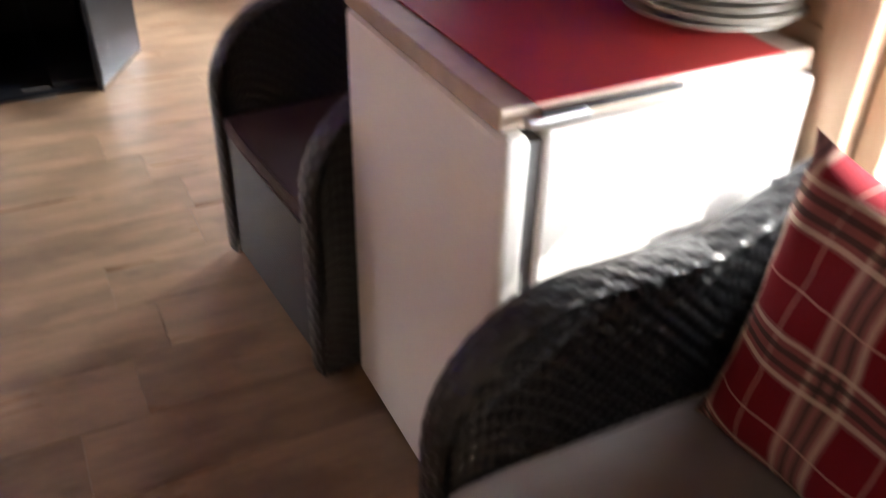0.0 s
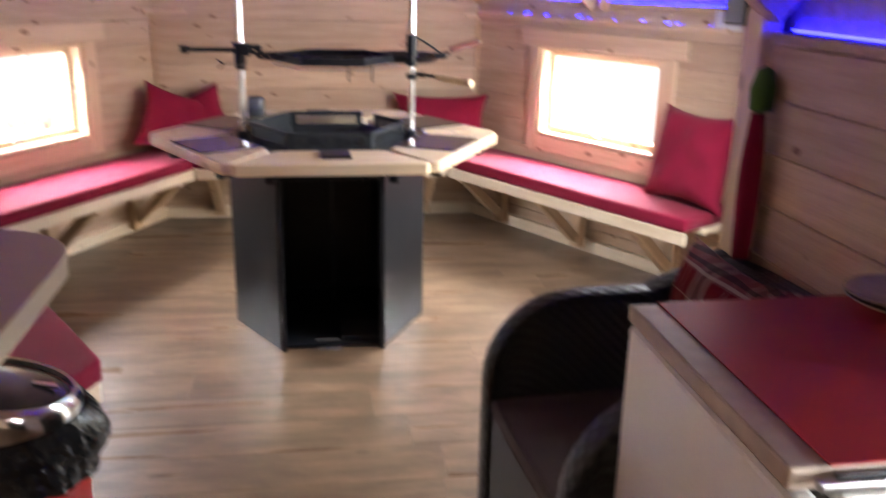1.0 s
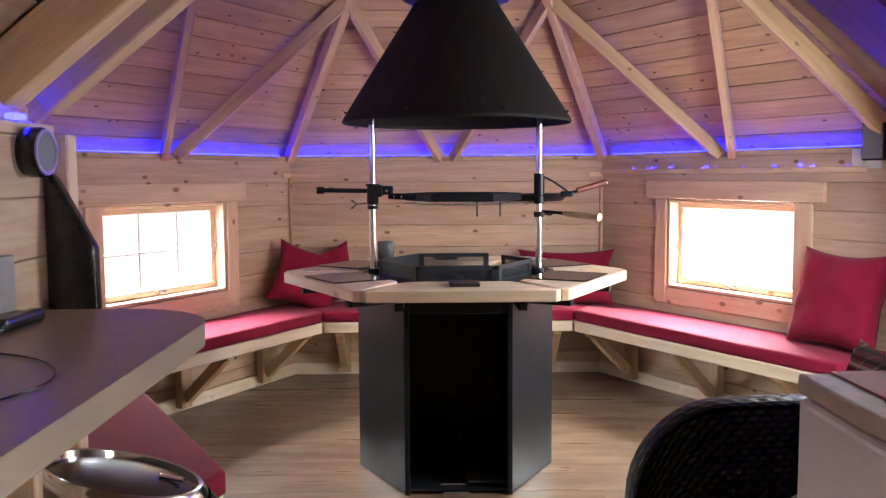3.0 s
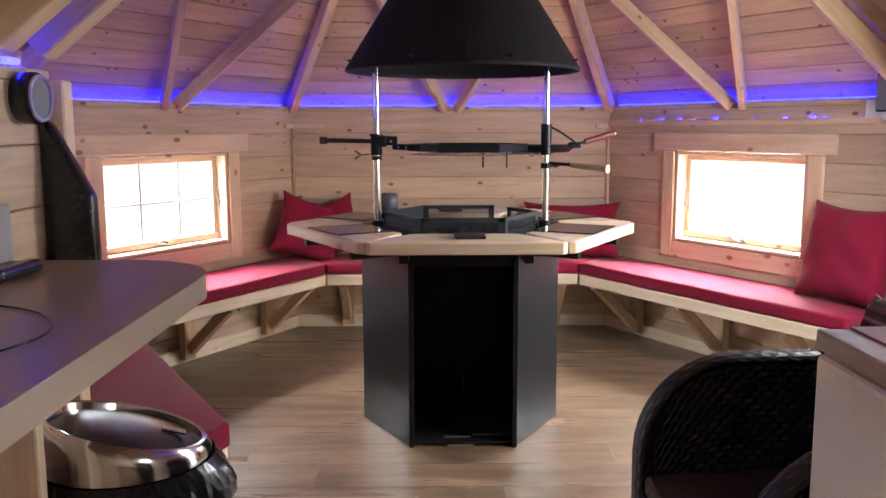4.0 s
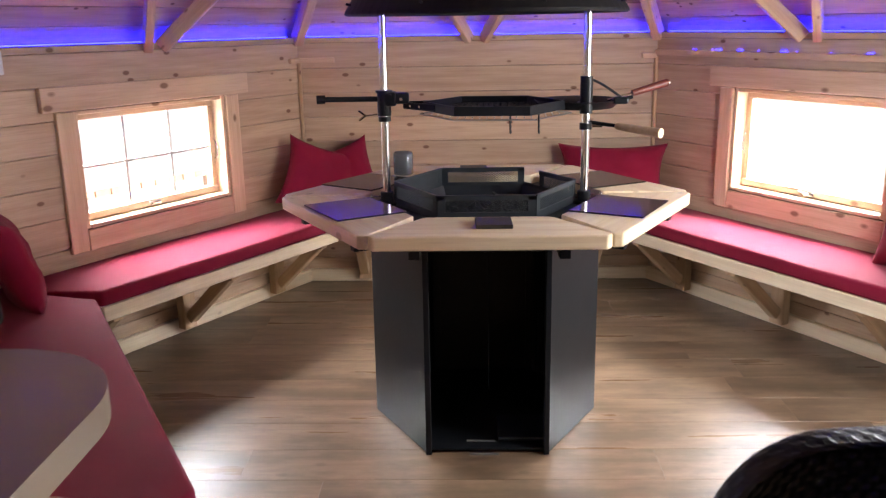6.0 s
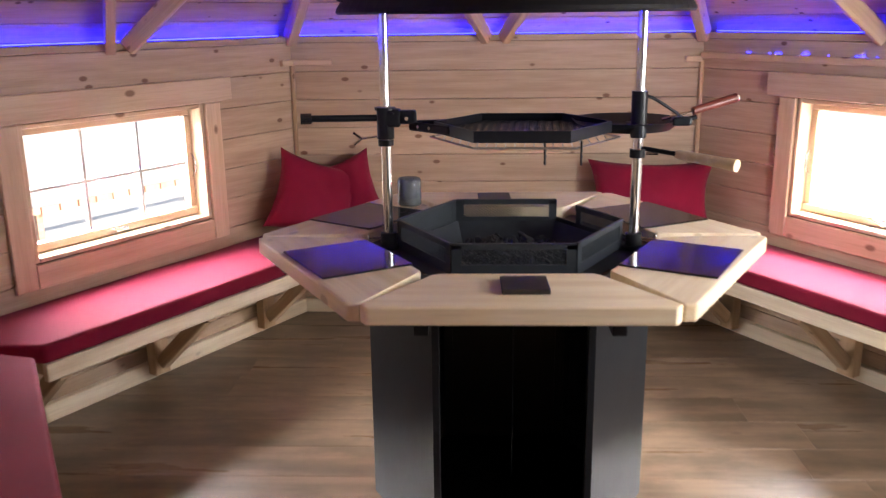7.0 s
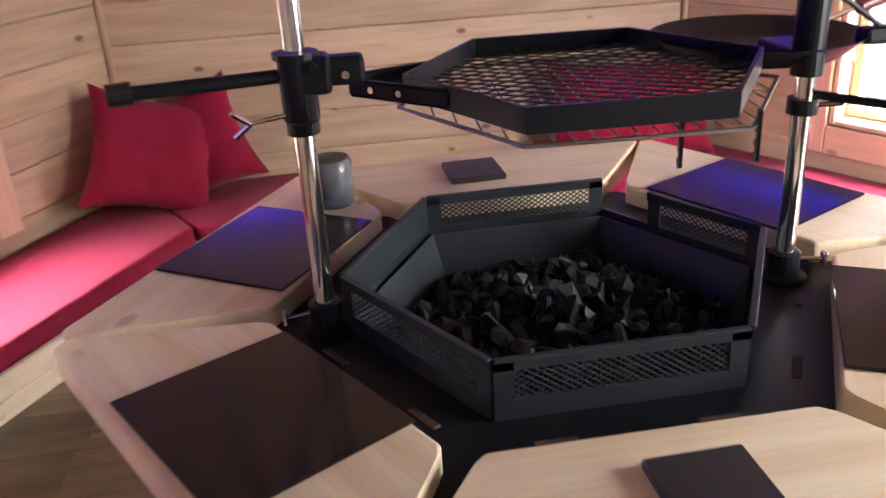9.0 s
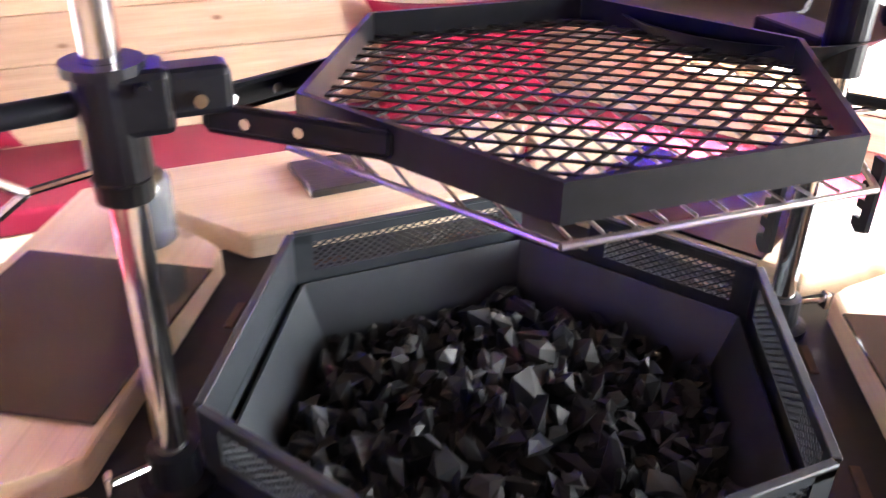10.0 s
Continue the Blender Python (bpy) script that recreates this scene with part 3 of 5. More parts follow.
def window(name, k, muntins, label):
    """Hinged timber window in the middle of wall k: casing, head board, sash, pane and catches."""
    a, b = CORNER[k], CORNER[k + 1]
    w = tagged(new(name), label, "window", kind="structure")
    w.matrix_basis = frame_of(a, b) @ pose(MIDW + SH[k], 0, 0)
    def bar(nm, s0, s1, z0, z1, y0, y1, mat=PINE_TRIM, parent=w, label=""):
        horiz = (s1 - s0) > (z1 - z0)
        if horiz:
            return part(nm, box(s1 - s0, y1 - y0, z1 - z0, 0.003, seg=1), mat, parent, label, pose((s0 + s1) / 2, (y0 + y1) / 2, (z0 + z1) / 2))
        return part(nm, box(z1 - z0, y1 - y0, s1 - s0, 0.003, seg=1), mat, parent, label, pose((s0 + s1) / 2, (y0 + y1) / 2, (z0 + z1) / 2, 0, 90, 0))
    # flat casing boards on the wall
    bar("casing", -0.475, -0.397, 0.47, 1.018, 0.001, 0.018)
    bar("casing", 0.397, 0.475, 0.47, 1.018, 0.001, 0.018)
    bar("casing", -0.395, 0.395, 0.47, 0.553, 0.001, 0.018)
    bar("head_board", -0.535, 0.535, 1.022, 1.114, 0.001, 0.026)
    # lining of the opening
    for s in (-1, 1):
        bar("jamb", s * 0.385 - 0.009, s * 0.385 + 0.009, 0.557, 1.018, -0.12, 0.008)
    bar("jamb", -0.374, 0.374, 0.557, 0.573, -0.12, 0.012)
    bar("jamb", -0.374, 0.374, 1.002, 1.018, -0.12, 0.008)
    # sash
    sash = bar("sash", -0.374, 0.374, 0.576, 0.606, -0.095, -0.050)
    for s0, s1, z0, z1 in ((-0.374, 0.374, 0.974, 1.0), (-0.374, -0.346, 0.608, 0.972), (0.346, 0.374, 0.608, 0.972)):
        bar("sash_rail", s0, s1, z0, z1, -0.095, -0.055)
    pane = part("pane", box(0.690, 0.004, 0.364), GLASS, w, "clear window glass", pose(0, -0.078, 0.791))
    pane.visible_shadow = False
    if muntins:
        for s in (-0.12, 0.12):
            bar("muntin", s - 0.007, s + 0.007, 0.608, 0.972, -0.074, -0.060, WHITE_PLASTIC)
        bar("muntin", -0.344, 0.344, 0.78, 0.794, -0.0735, -0.0605, WHITE_PLASTIC)
    latch = part("catch", joined(box(0.055, 0.012, 0.016, 0.004), rod((0, 0.006, 0), (0.045, 0.014, 0.012), 0.004)), CHROME, w, "silver window catch", pose(0.0, -0.048, 0.588))
    tube = [(0, 0, 0.0), (0, 0.02, 0.01), (0, 0.024, 0.05), (0, 0.012, 0.085), (0, 0.0, 0.09)]
    tube_curve("pull_handle", tube, 0.004, CHROME, w, pose(0.366 if k == 0 else -0.366, -0.055, 0.73))
    return w


window("window_1", 2, True, "small pine-framed hinged window with glazing bars")
window("window_2", 0, False, "small pine-framed hinged window, glass blown out by daylight")


def side_light():
    """Glazed opening in the entrance wall beside the near armchair."""
    w = tagged(new("window_3"), "glazed light in the entrance side wall with pine frame", "window", kind="structure")
    w.matrix_basis = Matrix.Translation((EXT_R, (DOOR_Y0 + DOOR_Y1) / 2, 0)) @ pose(0, 0, 0, 0, 0, 90)
    hw, z0, z1 = (DOOR_Y1 - DOOR_Y0) / 2, DOOR_HOLE[2], DOOR_HOLE[3]
    for s in (-1, 1):
        part("casing", box(z1 - z0 + 0.07, 0.02, 0.085, 0.003, seg=1), PINE_TRIM, w, m=pose(s * (hw + 0.043), 0.011, (z0 + z1) / 2 - 0.035, 0, 90, 0))
        part("stile", box(z1 - z0 - 0.01, 0.04, 0.045, 0.003, seg=1), PINE_TRIM, w, m=pose(s * (hw - 0.025), -0.03, (z0 + z1) / 2, 0, 90, 0))
    for zz in (z0 - 0.035,):
        part("casing", box(2 * hw - 0.004, 0.02, 0.07, 0.003, seg=1), PINE_TRIM, w, m=pose(0, 0.011, zz))
    part("pane", box(2 * hw - 0.1, 0.004, z1 - z0 - 0.02), GLASS, w, "clear window glass", pose(0, -0.03, (z0 + z1) / 2)).visible_shadow = False


side_light()


def end_door():
    """Open doorway in the south-east wall, by which most of the daylight enters, with an added panel outside against
    direct sun.
    """
    d = tagged(new("door_1"), "open low doorway with pine frame in the hut wall", "door", kind="structure")
    d.matrix_basis = frame_of(Q_E, CORNER[0])
    for s in (0.27,):
        part("jamb", box(1.72, 0.02, 0.06, 0.003, seg=1), PINE_TRIM, d, m=pose(s, 0.012, 0.87, 0, 90, 0))
    # unseen panel, added only to keep direct sun out of the doorway
    shield = part("porch_roof", box(2.2, 3.4, 0.06, c=(0.68, -1.82, 1.92)), PINE_ROOF, m=frame_of(Q_E, CORNER[0]))
    tagged(shield, "unseen boarded panel added outside the doorway to block the sun", "porch roof", kind="structure")


end_door()

# daylight entering by the openings
F_W, F_E = frame_of(CORNER[2], CORNER[3]), frame_of(CORNER[0], CORNER[1])
window_light("daylight_east", F_E @ pose(MIDW, -0.75, 1.48, -48, 0, 180), 1.6, 1.1, 160)
window_light("daylight_west", F_W @ pose(MIDW, -0.75, 1.50, -46, 0, 180), 1.6, 1.1, 155)
window_light("daylight_side", Matrix.Translation((EXT_R + 0.14, (DOOR_Y0 + DOOR_Y1) / 2, 0.78)) @ pose(0, 0, 0, 0, 55, 0), 0.50, 0.80, 9.0)
window_light("daylight_door", frame_of(Q_E, CORNER[0]) @ pose(0.78, -0.01, 1.16, -62, 0, 180), 0.62, 0.60, 10.5)

# outside
gm = prism([(-60, -60), (60, -60), (60, 60), (-60, 60)], -0.3, -0.2)
tagged(part("ground", gm, GROUND), "pale gravel ground outside the hut", "ground", kind="structure")


def garden_fence():
    f = thing("fence", F_W @ pose(MIDW, -3.0, -0.2), "red-brown timber fence outside the window", "fence")
    rnd = random.Random(2)
    for i in range(43):
        x = -3.2 + i * 0.152
        placed("slat", plank(0.05, 0.138, 0.02), FENCE, f, m=pose(x, 0, 0.235, 0, 90, 0) @ pose(0, 0, rnd.uniform(-.004, .004)))
    part("rail", box(6.6, 0.03, 0.03, c=(0, -0.035, 0.235)), FENCE, f)
    for x in (-3.1, -1.55, 0.0, 1.55, 3.1):
        part("post", box(0.05, 0.05, 0.235, 0.004, c=(x, -0.077, 0.1175)), FENCE, f)


garden_fence()


# ---- benches and cushions ----
SEAT, CUSH, DEPTH = 0.365, 0.425, 0.385


def bench(k0, k1, label, m0=True, m1=True):
    """A wall bench on wall k: mitred plank seat, front board, struts and diagonal braces."""
    a, b = CORNER[k0], CORNER[k1]
    n = (b - a).length
    cut = DEPTH / math.sqrt(3)
    b_ = thing("bench", frame_of(a, b), label, "bench", "wall benches")
    s0, s1 = (cut if m0 else 0.0), (n - cut if m1 else n)
    edge = lambda d, e: (d / math.sqrt(3) + 0.003 if m0 else 0.003, n - (d / math.sqrt(3) + 0.003 if m1 else 0.003))
    y = 0.02
    for i in range(2):
        y1 = y + (DEPTH - 0.025) / 3 - 0.006
        (p0, p1), (q0, q1) = edge(y, 0), edge(y1, 0)
        part("seat_plank", prism([(p0, y), (p1, y), (q1, y1), (q0, y1)], SEAT - 0.028, SEAT, 0.003, 1), PINE_PALE, b_)
        y = y1 + 0.006
    part("front_board", box(s1 - s0 - 0.012, 0.022, 0.056, 0.003, seg=1), PINE_PALE, b_, m=pose((s0 + s1) / 2, DEPTH - 0.008, SEAT - 0.0285))
    part("rear_bearer", box(n - 0.1, 0.03, 0.05, 0.003, seg=1), PINE_PALE, b_, m=pose(n / 2, 0.018, SEAT - 0.055))
    for f in (0.17, 0.5, 0.83):
        x = n * f
        part("upright", box(SEAT - 0.075, 0.045, 0.07, 0.003, seg=1), PINE_BEAM, b_, m=pose(x, 0.045, (SEAT - 0.03) / 2, 0, 90, 0))
        part("bearer", box(DEPTH - 0.05, 0.045, 0.05, 0.003, seg=1), PINE_BEAM, b_, m=pose(x, DEPTH / 2, SEAT - 0.054, 0, 0, 90))
        bm, m = beam((x, 0.07, 0.07), (x, DEPTH - 0.05, SEAT - 0.055), 0.045, 0.05)
        part("brace", bm, PINE_BEAM, b_, m=m)
    return b_


bench(1, 2, "pale pine bench along the back wall on diagonal braces")
bench(2, 3, "pale pine wall bench under the window with glazing bars")
bench(0, 1, "pale pine wall bench under the blown-out window", m0=False)


def cushion_mesh(pts, z0, z1, seed):
    """A flat seat pad on a polygon: soft rounded edges and slight sagging."""
    bm = prism(pts, z0, z1)
    top = [f for f in bm.faces if f.normal.z > 0.9 or all(v.co.z > z0 + 1e-4 for v in f.verts)]
    bmesh.ops.bevel(bm, geom=bm.edges[:], offset=0.014, segments=3, profile=0.6, affect="EDGES")
    bmesh.ops.triangulate(bm, faces=[f for f in bm.faces if len(f.verts) > 4])
    bmesh.ops.subdivide_edges(bm, edges=[e for e in bm.edges if e.calc_length() > 0.10], cuts=5, use_grid_fill=True)
    for v in bm.verts:
        if v.co.z > z0 + 0.02:
            p = Vector((v.co.x * 4 + seed, v.co.y * 4, 0))
            v.co.z += noise.noise(p) * 0.005 + noise.noise(p * 3) * 0.002
    return bm


def bench_cushion(k0, k1, label, m0=True, m1=True, seed=0):
    a, b = CORNER[k0], CORNER[k1]
    n = (b - a).length
    cut = lambda d: d / math.sqrt(3)
    y0, y1 = 0.012, DEPTH + 0.004
    pts = [((cut(y0) if m0 else 0.0) + 0.006, y0), (n - (cut(y0) if m1 else 0.0) - 0.006, y0), (n - (cut(y1) if m1 else 0.0) - 0.004, y1), ((cut(y1) if m0 else 0.0) + 0.004, y1)]
    ob = part("seat_cushion", cushion_mesh(pts, SEAT + 0.001, CUSH, seed), RED, m=frame_of(a, b), smooth=True)
    return tagged(ob, label, "cushion", "bench cushions")


bench_cushion(1, 2, "red cloth seat pad on the back bench", seed=1)
bench_cushion(2, 3, "red cloth seat pad on the bench below the barred window", seed=2)
bench_cushion(0, 1, "red cloth seat pad with a bright daylight stripe", m0=False, seed=3)


def front_bench():
    """Short bench by the worktop, with a slanted free end."""
    pts = [(-1.33, -0.09), (-0.615, -1.335), (-0.67, -1.49), (Q_W.x + 0.03, Q_W.y + 0.02), (CORNER[3].x + 0.03, CORNER[3].y)]
    b = thing("bench", pose(0, 0, 0), "short pale pine bench with a free slanted end", "bench", "wall benches")
    part("seat_board", prism(pts, SEAT - 0.06, SEAT, 0.004, 1), PINE_PALE, b)
    part("leg", box(0.06, 0.06, SEAT - 0.062, 0.004, c=(-0.72, -1.40, (SEAT - 0.062) / 2)), PINE_PALE, b)
    part("leg", box(0.06, 0.06, SEAT - 0.062, 0.004, c=(-0.86, -1.46, (SEAT - 0.062) / 2)), PINE_PALE, b)
    part("leg", box(0.06, 0.06, SEAT - 0.062, 0.004, c=(-1.05, -0.66, (SEAT - 0.062) / 2)), PINE_PALE, b)
    c = [(-1.33, -0.08), (-0.605, -1.34), (-0.66, -1.495), (Q_W.x + 0.03, Q_W.y + 0.02), (CORNER[3].x + 0.06, CORNER[3].y + 0.005)]
    tagged(part("seat_cushion", cushion_mesh(c, SEAT + 0.001, CUSH + 0.004, 7), RED, smooth=True), "red cloth seat pad lying loose over the bench end", "cushion", "bench cushions")


front_bench()


def scatter_cushion(m, w, h, d, label, seed):
    return tagged(part("scatter_cushion", pillow_mesh(w, h, d, seed=seed), RED, m=m, smooth=True), label, "cushion", "scatter cushions")


FN, FW_, FE_ = frame_of(CORNER[1], CORNER[2]), frame_of(CORNER[2], CORNER[3]), frame_of(CORNER[0], CORNER[1])
scatter_cushion(FN @ pose(SIDE - 0.08, 0.27, CUSH, 16, -20, 24), 0.39, 0.35, 0.13, "red scatter cushion leaning in the wall corner", 1)
scatter_cushion(FN @ pose(SIDE - 0.275, 0.15, CUSH, 14, 20, -4), 0.34, 0.33, 0.13, "red scatter cushion slumped against the back wall", 2)
scatter_cushion(FN @ pose(0.235, 0.20, CUSH - 0.01, 14, 0, -6), 0.54, 0.325, 0.14, "wide red scatter cushion against the back wall", 3)
scatter_cushion(FE_ @ pose(0.20, 0.17, CUSH - 0.01, 14, 0, -8), 0.46, 0.43, 0.13, "large red scatter cushion beside the blown-out window", 4)
scatter_cushion(frame_of(CORNER[3], Q_W) @ pose(0.22, 0.17, CUSH - 0.01, 16, 0, 6), 0.36, 0.34, 0.12, "red scatter cushion beside the barred window", 5)


# ---- grill table ----
def hx(r_ap, turn=0):
    """Hexagon of that inner radius with a level front side."""
    r = r_ap * 2 / math.sqrt(3)
    return [(r * math.cos(radians(60 * i + turn)), r * math.sin(radians(60 * i + turn))) for i in range(6)]


def grill_table():
    t = thing("grill_table", pose(TX, TY, 0), "hexagonal grill table, black steel base and pine leaves", "table")
    s = 0.383
    v = [(s * math.cos(radians(60 * i)), s * math.sin(radians(60 * i)) + 0.056) for i in range(6)]
    for i in (0, 1, 2, 3, 5):
        a, b = Vector((*v[i], 0)), Vector((*v[(i + 1) % 6], 0))
        m = frame_of(a, b)
        n = (b - a).length
        part("side_panel", joined(box(n - 0.004, 0.003, 0.68, 0.001, c=(n / 2, 0.002, 0.345), seg=1), box(0.028, 0.003, 0.68, c=(0.016, 0.0052, 0.345)), box(0.028, 0.003, 0.68, c=(n - 0.016, 0.0052, 0.345))), BLACK_STEEL, t, m=m)
    for i in (4, 5):
        x, y = v[i]
        part("front_jamb", box(0.018, 0.035, 0.70, 0.002, c=(x + (0.0065 if i == 4 else -0.0065), y + 0.012, 0.352)), BLACK_STEEL, t)
    part("floor_plate", prism([(x * 0.97, (y - 0.056) * 0.97 + 0.056) for x, y in v], 0.012, 0.018), BLACK_STEEL, t)
    part("top_rail", box(0.375, 0.012, 0.04, 0.002, c=(0, v[4][1] + 0.012, 0.68)), BLACK_STEEL, t)
    part("pull_chain", joined(*[rod((0.01, -0.05, 0.12 + 0.5 * q), (0.01, -0.05, 0.12 + 0.5 * q + 0.49), 0.0022, 6) for q in (0,)]), CHROME, t, "thin bright chain inside the base")
    for x, y, w in ((-0.02, -0.22, 0.09), (-0.01, -0.31, 0.09)):
        part("ash_slot", box(w, 0.008, 0.004, c=(x, y, 0.0205)), GASKET, t)
    # ash pan lit through the open front
    part("ash_pan", joined(box(0.17, 0.17, 0.012, 0.004, c=(0.12, -0.14, 0.027)), box(0.02, 0.16, 0.02, 0.004, c=(0.20, -0.14, 0.036))), PIT_STEEL, t)
    # bearers below the leaves
    for i in range(6):
        a = radians(60 * i + 30)
        for side in (-1, 1):
            off = Vector((-math.sin(a), math.cos(a))) * 0.20 * side
            c = Vector((math.cos(a), math.sin(a))) * 0.45 + off
            part("bearer", box(0.20, 0.03, 0.03, 0.002), BLACK_STEEL, t, m=pose(c.x, c.y, 0.728, 0, 0, 60 * i + 30))
    # steel top plate round the fire pit
    part("top_plate", ring_prism(hx(0.38), hx(0.246), 0.742, 0.752), BLACK_STEEL, t)
    for i in range(6):
        a = radians(60 * i + 30)
        for s2 in (-0.09, 0.09):
            c = Vector((math.cos(a), math.sin(a))) * 0.305 + Vector((-math.sin(a), math.cos(a))) * s2
            part("slot", box(0.010, 0.048, 0.003, 0.001, seg=1), DARK_GAP, t, m=pose(c.x, c.y, 0.7528, 0, 0, 60 * i + 30))
    # six leaves with rounded noses, each glued from two boards
    ap0, ap1, gap = 0.345, 0.580, 0.013
    for i in range(6):
        h0, h1 = ap0 / math.sqrt(3) - gap, ap1 / math.sqrt(3) - gap
        e = 0.022
        pts = [(-h0 + 0.012, ap0), (-h0, ap0 + 0.016), (-h1, ap1 - e), (-h1 + e * 0.7, ap1), (h1 - e * 0.7, ap1), (h1, ap1 - e), (h0, ap0 + 0.016), (h0 - 0.012, ap0)]
        part("table_leaf", prism([(x, y) for x, y in pts[::-1]], 0.745, 0.785, 0.005, 2), PINE_LEAF, t, m=pose(0, 0, 0, 0, 0, 60 * i - 180))
    # worn brand-like mark burnt into one leaf: plain strokes
    bars = [rod((0.0 + dx, dy, 0), (0.03 + dx, dy + 0.012, 0), 0.003, 5) for dx, dy in ((0, 0), (0.012, 0.016), (-0.012, 0.018), (0.02, -0.012), (-0.004, 0.032))]
    bm = joined(*bars)
    for q in bm.verts:
        q.co.z = q.co.z * 0.15 + 0.7855
    part("burnt_mark", bm, BURN, t, "small burnt mark on the leaf", m=pose(0.39, -0.44 - TY - 0.02, 0, 0, 0, 0))
    return t


grill_table()


def fire_pit():
    p = thing("fire_pit", pose(TX, TY, 0), "black hexagonal fire pit with perforated rim panels", "fire pit")
    ap = 0.252
    w = 2 * ap / math.sqrt(3)
    rim, lo = 0.826, 0.755
    for i in range(6):
        mm = pose(0, 0, 0, 0, 0, 60 * i) @ pose(0, -ap, 0)
        notch = i == 2
        side = part("side_panel", joined(
            box(w - 0.002, 0.004, lo + 0.022 - 0.66, c=(0, 0, (0.66 + lo + 0.022) / 2)),
            box(w - 0.002 - (0.09 if notch else 0), 0.004, 0.012, c=(-0.045 if notch else 0, 0, rim - 0.006)),
            box(0.022, 0.004, 0.05, c=(-w / 2 + 0.012, 0, 0.801)),
            box(0.022, 0.004, 0.05, c=((w / 2 - 0.012) if not notch else w / 2 - 0.105, 0, 0.801)),
            box(w - 0.004 - (0.09 if notch else 0), 0.009, 0.004, 0.001, c=(-0.045 if notch else 0, 0, rim + 0.001), seg=1)), PIT_STEEL, p, m=mm)
        if i == 4:
            part("solid_plate", box(w - 0.004, 0.003, 0.066, 0.001, c=(0, 0.0, 0.792), seg=1), PIT_STEEL, side)
            continue
        x1 = w / 2 - 0.022 if not notch else w / 2 - 0.114
        poly = [(-w / 2 + 0.022, 0.777), (x1, 0.777), (x1, 0.814), (-w / 2 + 0.022, 0.814)]
        part("perforated_panel", lattice(poly, (radians(35), radians(-35)), 0.0062, 0.0018, 0.0012), PIT_STEEL, side, "fine expanded metal mesh", pose(0, 0.001, 0, 90))["kind"] = "stuff"
    for i in range(6):
        w0, w1 = (ap - 0.012) * 2 / math.sqrt(3), (ap - 0.050) * 2 / math.sqrt(3)
        bm = bmesh.new()
        v = [bm.verts.new(q) for q in ((-w0 / 2, -ap + 0.012, 0.768), (w0 / 2, -ap + 0.012, 0.768), (w1 / 2, -ap + 0.050, 0.664), (-w1 / 2, -ap + 0.050, 0.664),
                                       (-w0 / 2, -ap + 0.009, 0.767), (w0 / 2, -ap + 0.009, 0.767), (w1 / 2, -ap + 0.047, 0.663), (-w1 / 2, -ap + 0.047, 0.663))]
        for f in ((0, 1, 2, 3), (7, 6, 5, 4), (0, 4, 5, 1), (1, 5, 6, 2), (2, 6, 7, 3), (3, 7, 4, 0)):
            bm.faces.new([v[k] for k in f])
        part("lining_plate", bm, PIT_STEEL, p, m=pose(0, 0, 0, 0, 0, 60 * i))
    part("bottom", prism(hx(ap - 0.003), 0.655, 0.662), PIT_STEEL, p)
    return p


fire_pit()


def charcoal():
    rnd = random.Random(11)
    bm = bmesh.new()
    for i in range(620):
        while True:
            x, y = rnd.uniform(-0.25, 0.25), rnd.uniform(-0.235, 0.235)
            r = max(abs(y), abs(0.866 * x + 0.5 * y), abs(0.866 * x - 0.5 * y))
            if r < 0.212:
                break
        z = 0.684 + (1 - (r / 0.25) ** 2) * 0.080 * rnd.random() ** 0.5
        m = Matrix.Translation((x, y, z)) @ Euler((rnd.random() * 6, rnd.random() * 6, rnd.random() * 6)).to_matrix().to_4x4()
        s = rnd.uniform(0.007, 0.0165) * (1.35 if rnd.random() < 0.25 else 1.0)
        got = bmesh.ops.create_icosphere(bm, subdivisions=1, radius=1.0, matrix=m @ Matrix.Diagonal((s * rnd.uniform(0.8, 1.9), s * rnd.uniform(0.5, 1.0), s * rnd.uniform(0.35, 0.85), 1)))
        for q in got["verts"]:
            q.co += Vector((rnd.uniform(-1, 1), rnd.uniform(-1, 1), rnd.uniform(-1, 1))) * s * 0.33
    ob = part("charcoal", bm, CHARCOAL, m=pose(TX, TY, 0))
    tagged(ob, "heap of unburnt black lump charcoal in the pit", "charcoal", kind="stuff")


charcoal()


def grill_stand(x, y, label):
    """Chromed post between the table plate and the hood, with a black foot and a wing screw."""
    g = thing("grill_post", pose(x, y, 0.752), label, "post", "chrome posts")
    part("tube", rod((0, 0, 0.0), (0, 0, 0.66), 0.0128, 24), CHROME, g, smooth=True)
    part("foot", lathe([(0.0, 0.0), (0.032, 0.0), (0.032, 0.008), (0.022, 0.012), (0.021, 0.042), (0.0135, 0.044)], 20), BLACK_STEEL, g)
    s = 1 if x > 0 else -1
    part("wing_screw", joined(rod((s * 0.018, -0.004, 0.03), (s * 0.05, -0.012, 0.03), 0.003, 8), box(0.006, 0.012, 0.02, 0.002, c=(s * 0.052, -0.012, 0.03))), CHROME, g)
    return g


PLX, PRX, PY = -0.316, 0.318, -0.121
grill_stand(PLX, PY, "chrome post carrying the grill grate"), grill_stand(PRX, PY - 0.013, "chrome post carrying the pan holder")


